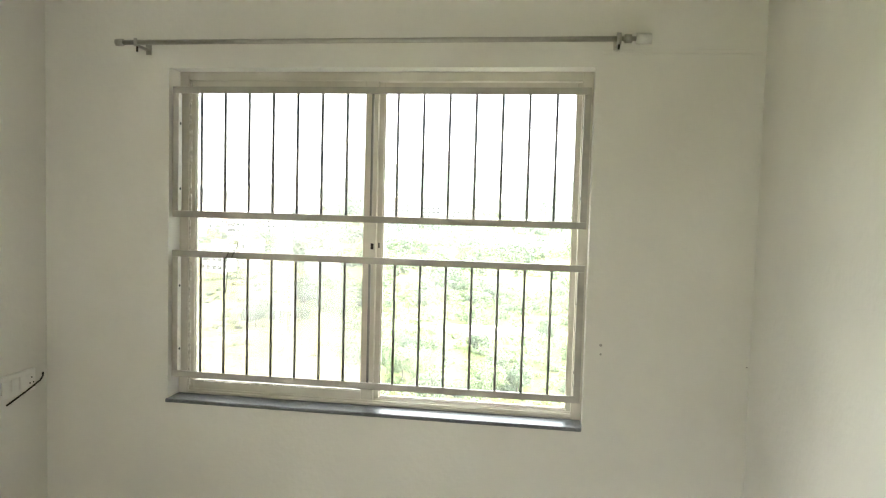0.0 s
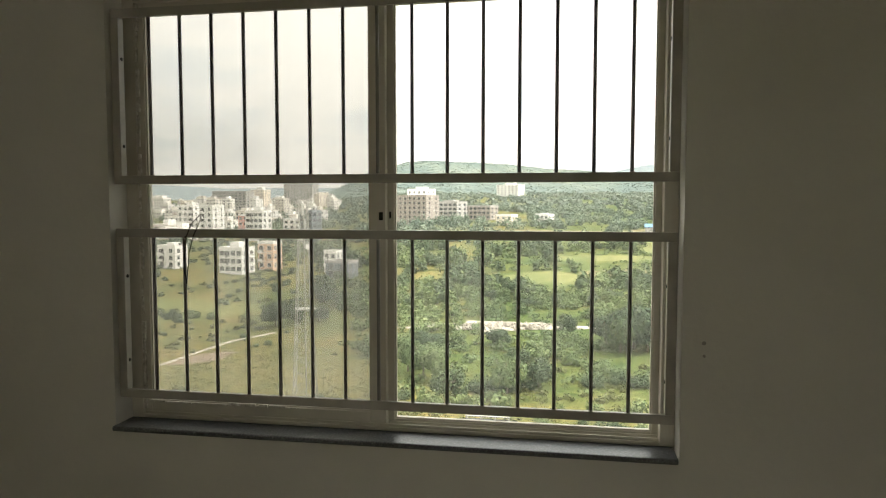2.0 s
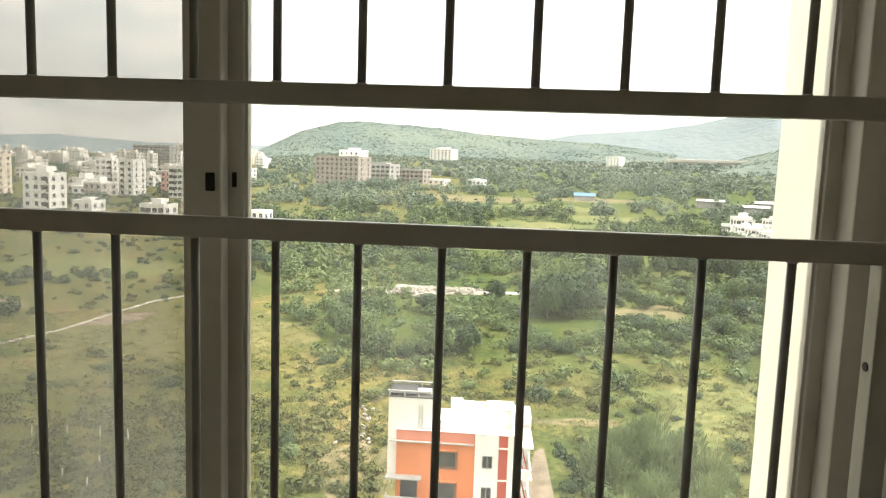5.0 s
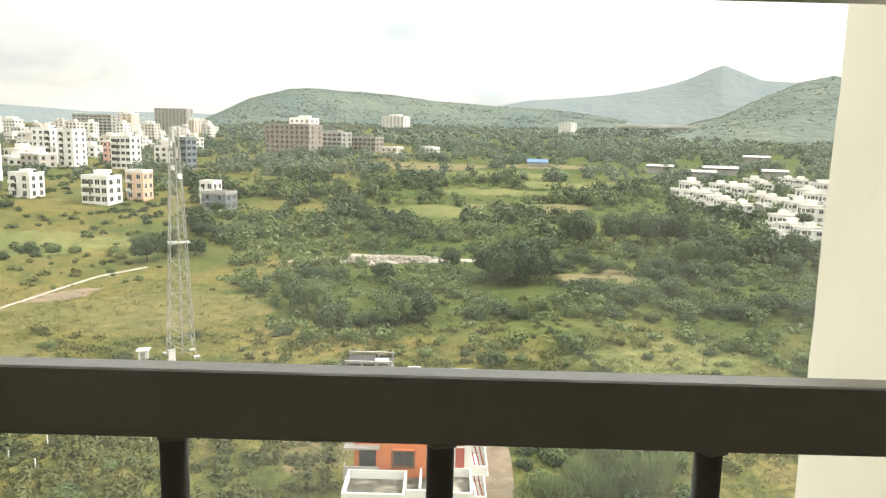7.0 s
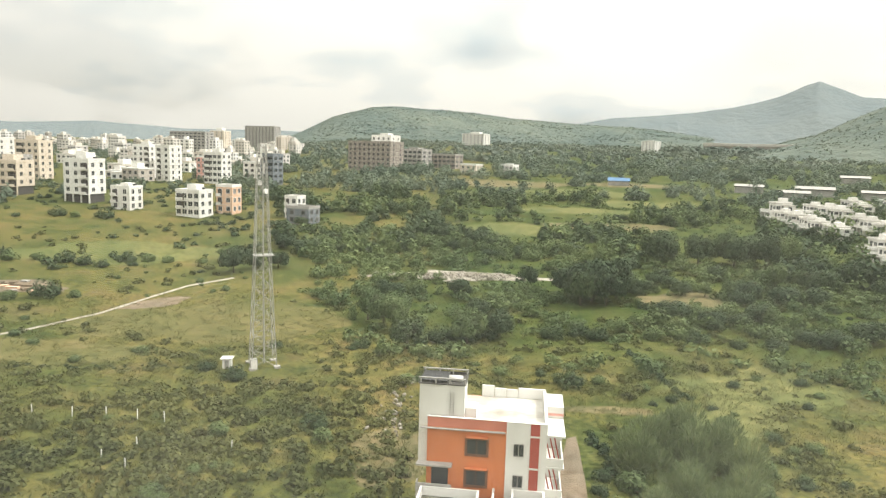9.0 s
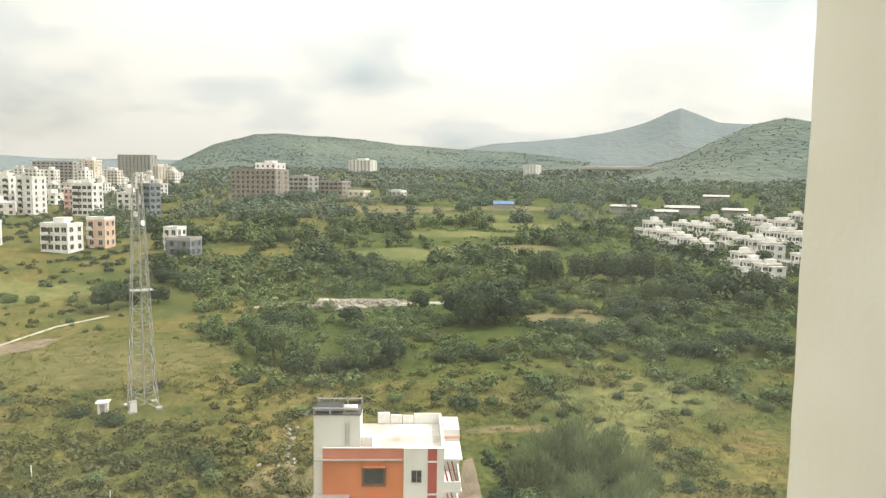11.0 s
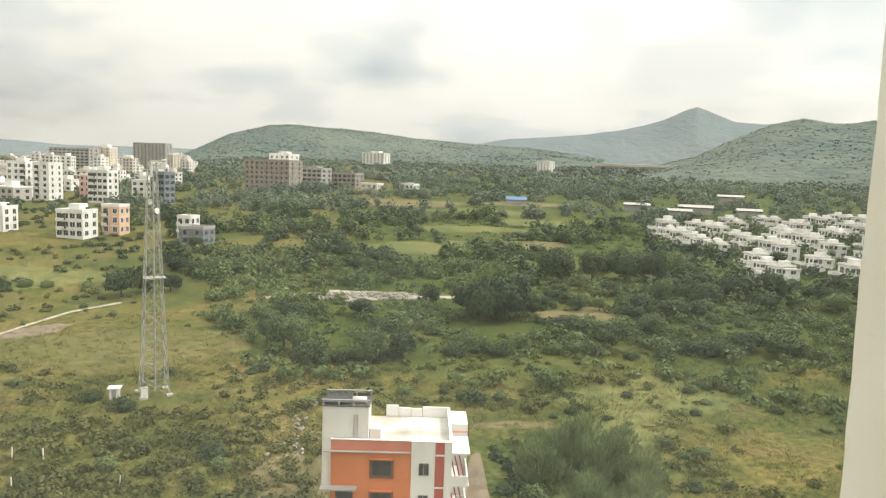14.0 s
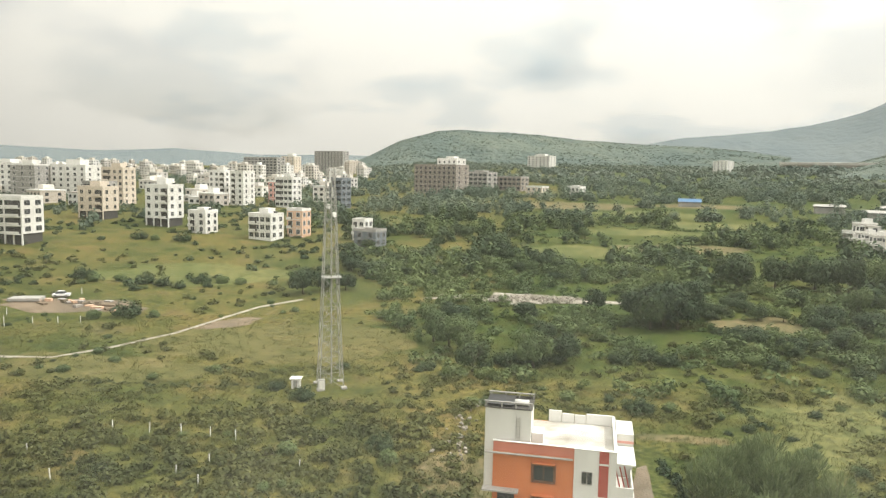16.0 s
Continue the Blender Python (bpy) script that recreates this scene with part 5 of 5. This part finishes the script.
town_house(-338, 352, 18, 14, 6, 30, W, "white apartment block at the edge of town", 3.1, 4, 3)
town_house(-236, 300, 16, 12, 4, 28, WALL_GREY, "grey concrete apartment block under construction", 3.1, 4, 0, trim=WALL_GREY)
town_house(-248, 330, 18, 12, 6, 26, WALL_CREAM, "cream apartment block in the town", 3.1, 4, 3, trim=WALL_CREAM)
town_house(-208, 366, 14, 12, 6, 22, W, "white apartment block, one of a pair", 3.0, 3, 2.4)
town_house(-192, 360, 11, 14, 6, 24, W, "white apartment block, one of a pair", 3.0, 2, 0)
town_house(-180, 382, 12, 12, 4, 22, WALL_PINK, "salmon pink house behind white blocks", 3.1, 3, 0)
town_house(-164, 359, 14, 12, 5, 22, W, "white apartment block with dark balconies", 3.1, 4, 3.0, ww=1.9)
town_house(-134, 359, 10, 12, 5, 18, WALL_SLATE, "slate grey apartment block with glazed bands", 3.1, 2, 0, trim=WALL_SLATE, ww=2.6)
town_house(-102, 468, 34, 16, 6, 8, WALL_BROWN, "large brown apartment block with ribbed walls", 3.1, 9, 0, trim=WALL_BROWN)
town_house(-98, 482, 16, 12, 7, 8, W, "white tower part behind the brown block", 3.2, 4, 2.5)
town_house(-82, 512, 20, 14, 4, 6, WALL_GREY, "grey concrete frame of an unfinished block", 3.1, 5, 2, trim=WALL_GREY, ww=2.4)
town_house(-60, 520, 22, 12, 3, 6, WALL_BROWN, "brown low block among trees", 3.1, 6, 0, trim=WALL_GREY, ww=2.0)
town_house(-37, 470, 12, 9, 2, 5, WALL_CREAM, "small cream house among trees", 3.0, 3, 0)
town_house(-12, 484, 10, 8, 2, 0, W, "small white house among trees", 2.8, 3, 1.5)
town_house(-81, 1090, 38, 20, 6, 5, W, "white apartment tower below the plateau hill", 3.2, 6, 4, ww=2.6)
# Slate block given the lighter grey render to stand for haze.
town_house(-385, 775, 44, 20, 8, 26, WALL_GREY, "big glazed office block in the town, paled for haze", 3.3, 9, 0, trim=WALL_GREY, ww=2.6)
town_house(-362, 800, 18, 16, 9, 24, WALL_CREAM, "cream tower in the town", 3.2, 3, 4)
town_house(-535, 1380, 66, 26, 13, 22, WALL_GREY, "large grey block at the far edge of town", 3.3, 9, 0, trim=WALL_GREY, ww=1.9)
town_house(172, 1030, 22, 14, 5, -14, W, "distant white house at the foot of the hills", 3.1, 4, 2)

rng = random.Random(23)
# the rest of the town: simple blocks with their windows in one part each
for i in range(270):
    az = radians(rng.uniform(-52, -18.5))
    r = 400 + 1400 * rng.random() ** 0.85
    x, y = r * math.sin(az), r * math.cos(az)
    if math.degrees(az) > -21 and r < 520:
        continue
    w, d = rng.uniform(8, 16), rng.uniform(8, 14)
    fl = rng.choice((1, 2, 2, 3)) if r < 750 else rng.choice((2, 3, 3, 4, 6))
    z = float(ground_z(x, y)) - 1.5
    b = thing("apartment_building", rng.choice(("pale flat-roofed apartment block in the crowded town", "whitewashed apartment block in the crowded town", "weathered concrete apartment block in the town")), "building", (x, y, z), rng.uniform(-25, 8), "town blocks")
    h = fl * 3.1 + 1.5
    part("wall", boxes((-w / 2, -d / 2, 0, w / 2, d / 2, h)), WALL_RANDOM, b)
    part("roof", boxes((-w / 2 - 0.2, -d / 2 - 0.2, h + 0.004, w / 2 + 0.2, d / 2 + 0.2, h + 0.7)), WALL_RANDOM, b)
    part("stair_head", boxes((-w * 0.2, -d * 0.2, h + 0.71, w * 0.15, d * 0.25, h + 3.2)), WALL_RANDOM, b)
    bm = bmesh.new()
    n = max(2, int(w / 3.4))
    for f in range(fl):
        for k in range(n):
            cx = -w / 2 + w * (k + 0.5) / n
            box(bm, cx - 0.95, -d / 2 - 0.08, 2.1 + f * 3.1, cx + 0.95, -d / 2 - 0.004, 3.7 + f * 3.1)
        for k in range(2):
            cy = -d / 2 + d * (k + 0.5) / 2
            box(bm, w / 2 + 0.004, cy - 0.9, 2.1 + f * 3.1, w / 2 + 0.08, cy + 0.9, 3.7 + f * 3.1)
            box(bm, -w / 2 - 0.08, cy - 0.9, 2.1 + f * 3.1, -w / 2 - 0.004, cy + 0.9, 3.7 + f * 3.1)
    part("window_panes", bm, DARK_GLASS, b)
    b.children[-1]["kind"] = "stuff"

# ---- the villa colony ----
villa = thing("villa", "white two-storey terraced villa with a stepped flat roof", "house", (0, 0, 0), group="villas of the housing colony")
part("wall", boxes((-4.0, -3.6, -1.0, 4.0, 5.0, 3.4), (-4.0, -5.0, -1.0, -3.7, -3.6, 3.1), (3.7, -5.0, -1.0, 4.0, -3.6, 3.1), (-0.4, -5.0, -1.0, -0.1, -4.7, 3.1)), W, villa)
part("porch_slab", boxes((-4.2, -5.3, 3.104, 4.2, -3.604, 3.4)), W, villa)
# Grey sheet laid on the white wall, painted as the porch's shade.
part("porch_shade_wall", boxes((-3.6, -3.66, 0.0, 3.6, -3.604, 2.9)), WALL_GREY, villa, "grey panel standing for shade inside the porch")
part("upper_wall", boxes((-4.0, -1.4, 3.404, 1.2, 5.0, 6.6), (1.203, 0.6, 3.404, 4.0, 5.0, 6.0)), W, villa)
part("parapet", boxes((-4.1, -5.1, 3.404, 4.1, -4.95, 4.2), (-4.1, -4.95, 3.404, -3.95, -1.404, 4.2), (3.95, -4.95, 3.404, 4.1, 0.597, 4.2)), W, villa)
part("roof_slab", boxes((-4.4, -2.0, 6.604, 1.6, 5.2, 6.85), (1.603, 0.1, 6.004, 4.4, 5.2, 6.2)), ROOF_WHITE, villa, "projecting white roof slab")
part("roof_parapet", boxes((-4.1, -1.5, 6.854, 1.3, -1.35, 7.3), (-4.1, 4.95, 6.854, 1.3, 5.1, 7.3), (-4.1, -1.35, 6.854, -3.95, 4.95, 7.3), (1.15, -1.35, 6.854, 1.3, 4.95, 7.3)), W, villa)
part("stair_head", boxes((-3.4, 1.6, 6.86, -0.8, 4.4, 8.7)), W, villa)
vw = to_mesh("window", win_mesh("window", 1.6, 1.4, 0.1), W, DARK_GLASS)
vd = to_mesh("door", win_mesh("door", 1.5, 2.1, 0.1), W, DARK_GLASS)
for x, y, z, m, a in ((-2.2, -3.664, 1.5, vw, 0), (1.6, -3.664, 1.2, vd, 0), (-2.2, -1.404, 4.8, vd, 0), (2.6, 0.596, 4.7, vd, 0), (0.2, -1.404, 5.0, vw, 0), (4.004, -1.5, 1.6, vw, 90), (4.004, 2.6, 1.6, vw, 90), (4.004, 2.8, 4.8, vw, 90), (1.204, -0.4, 5.0, vw, 90)):
    o = part(m.name.split(".")[0], m, None, villa)
    o.matrix_basis = pose(x, y, z, 0, 0, a)
first = True
for row, (x0, y0, x1, y1, n) in enumerate(((98, 290, 106, 204, 11), (116, 302, 124, 200, 13), (137, 318, 144, 208, 14), (158, 330, 163, 216, 14), (180, 335, 184, 226, 13), (203, 345, 206, 240, 12))):
    for k in range(n):
        q = k / (n - 1)
        x, y = x0 + (x1 - x0) * q + rng.uniform(-1.5, 1.5), y0 + (y1 - y0) * q
        if rng.random() < 0.2 and not first:
            continue
        m = pose(x, y, float(ground_z(x, y)), 0, 0, -84 + rng.uniform(-4, 4))
        if first:
            villa.matrix_basis = m
            first = False
        else:
            o = copy_thing(villa, m)
            o.scale = (rng.uniform(0.8, 1.05), rng.uniform(0.8, 1.0), rng.uniform(0.62, 0.85))
for x, y, w, d in ((132, 366, 14, 7), (150, 388, 18, 8), (120, 398, 14, 7), (172, 370, 12, 7), (205, 470, 16, 8)):
    s = thing("long_shed", "long low pale-roofed shed beyond the villas", "shed", (x, y, float(ground_z(x, y)) - 0.5), -20)
    part("wall", boxes((-w / 2, -d / 2, 0, w / 2, d / 2, 3.6)), WALL_GREY, s)
    bm = bmesh.new()
    bmesh.ops.create_cone(bm, cap_ends=True, segments=3, radius1=d * 0.62, radius2=d * 0.62, depth=w + 1, matrix=Matrix.Translation((0, 0, 4.1)) @ Matrix.Diagonal((1, 1, 0.3, 1)) @ Matrix.Rotation(radians(90), 4, "Y") @ Matrix.Rotation(radians(180), 4, "Z"))
    part("roof", bm, CONCRETE, s)

shed = thing("blue_shed", "shed with a bright blue sheet roof among fields", "shed", (54, 424, float(ground_z(54, 424)) - 0.3), -6)
part("wall", boxes((-6, -3, 0, 6, 3, 3.2)), WALL_GREY, shed)
o = part("roof", boxes((-6.4, -3.6, 0, 6.4, 3.6, 0.15)), BLUE_SHEET, shed, "bright blue sloping sheet roof")
o.matrix_basis = pose(0, 0, 3.8, 14, 0, 0)
g = thing("greenhouse", "very long white-roofed shed below the mountain, height fitted to the view", "shed", (321.6, 1052, 12.0), -17)
# Brown wall stands for eave shade; height is fitted to the camera's view.
part("wall", boxes((-70, -10, -3, 70, 10, 12.0)), WALL_BROWN, g)
bm = bmesh.new()
box(bm, -71, -11, 12.01, 71, 11, 16, 0, 0.5)
part("roof", bm, ROOF_WHITE, g)

# ---- small things on the open ground ----
post = thing("fence_post", "thin pale concrete fence post in rough grass", "fence post", (0, 0, 0), group="fence posts")
part("post", boxes((-0.06, -0.06, -0.3, 0.06, 0.06, 1.5), bevel=0.01), W, post)
spots = [(-71.7, 75.8), (-66.5, 85.8), (-61, 86.5), (-56.5, 87.4), (-52, 87.6), (-48, 87.6), (-63.1, 70), (-49.1, 74.7), (-45, 73), (-47, 79), (-119.6, 121.7), (-116.4, 125.8), (-122, 124), (-112, 128), (-108, 130), (-126, 129), (-124, 150), (-35, 80)]
for i, (x, y) in enumerate(spots):
    m = pose(x, y, float(ground_z(x, y)), rng.uniform(-4, 4), rng.uniform(-4, 4), rng.uniform(0, 90))
    if i:
        copy_thing(post, m)
    else:
        post.matrix_basis = m

car = thing("car", "white hatchback parked in a bare earth yard", "car", (-126, 145.5, float(ground_z(-126, 145.5)) + 0.05), 25)
bm = bmesh.new()
box(bm, -1.95, -0.85, 0.3, 1.95, 0.85, 0.95, 0, 0.14)
part("body", bm, CAR_WHITE, car)
bm = bmesh.new()
r = bmesh.ops.create_cube(bm, size=1, matrix=Matrix.LocRotScale((-0.15, 0, 1.2), None, (2.3, 1.5, 0.55)))
for v in r["verts"]:
    if v.co.z > 1.2:
        v.co.x = -0.15 + (v.co.x + 0.15) * 0.68
        v.co.y *= 0.85
part("cabin", bm, (DARK_GLASS,), car, "dark glazed cabin")
part("roof", boxes((-0.9, -0.62, 1.478, 0.6, 0.62, 1.53), bevel=0.02), CAR_WHITE, car)
for x in (-1.2, 1.2):
    for y in (-0.86, 0.86):
        wheel = part("wheel", tubes(((x, y - 0.1, 0.3), (x, y + 0.1, 0.3), 0.31), seg=16), BLACK_RUBBER, car)
        part("rim", tubes(((x, y - 0.11, 0.3), (x, y + 0.11, 0.3), 0.17), seg=12), GALVANISED, wheel)
for i in range(26):
    x, y = -117 + rng.gauss(0, 5), 141.5 + rng.gauss(0, 1.5)
    deb = thing("debris_slab", "broken slab of building debris on bare earth", "debris", (x, y, float(ground_z(x, y)) + 0.05), rng.uniform(0, 180), "building debris")
    part("slab", boxes((-rng.uniform(0.5, 1.8), -0.5, 0, rng.uniform(0.5, 1.8), 0.6, rng.uniform(0.25, 0.7)), bevel=0.05), rng.choice((CONCRETE, WALL_BROWN, DIRT, WALL_PEACH)), deb)
pad = thing("concrete_base", "grey concrete footing slab of an unbuilt house", "concrete slab", (-131, 140, float(ground_z(-131, 140)) + 0.05), 22)
part("slab", boxes((-3.5, -2, 0, 3.5, 2, 0.7), bevel=0.05), CONCRETE, pad)

# stones of the rubble heap
bm = bmesh.new()
for i in range(240):
    a, q = rng.uniform(0, 6.283), rng.random() ** 0.6
    x, y = -15 + 15 * q * math.cos(a) - 1.0, 182 + 3.8 * q * math.sin(a) + 2.6 * q * math.cos(a)
    s = rng.uniform(0.15, 0.5) * (1.4 - 0.5 * q)
    bmesh.ops.create_icosphere(bm, subdivisions=1, radius=1, matrix=Matrix.LocRotScale((x, y, float(ground_z(x, y)) + 0.5 + 0.5 * (1 - q)), Euler((rng.random() * 6, rng.random() * 6, 0)), (s * 1.4, s, s * 0.7)))
tagged(part("rubble_stones", bm, RUBBLE), "loose pale stones and spoil dumped in a heap", "rubble", kind="stuff")
bm = bmesh.new()
for i in range(46):
    x, y = -17.5 + rng.gauss(0, 1.3), 101 + rng.uniform(-13, 11)
    s = rng.uniform(0.12, 0.4)
    bmesh.ops.create_icosphere(bm, subdivisions=1, radius=1, matrix=Matrix.LocRotScale((x, y, float(ground_z(x, y)) + 0.2), Euler((rng.random() * 6, rng.random() * 6, 0)), (s * 1.5, s, s * 0.7)))
tagged(part("scattered_stones", bm, RUBBLE), "pale stones scattered along a stream bed", "stones", kind="stuff")
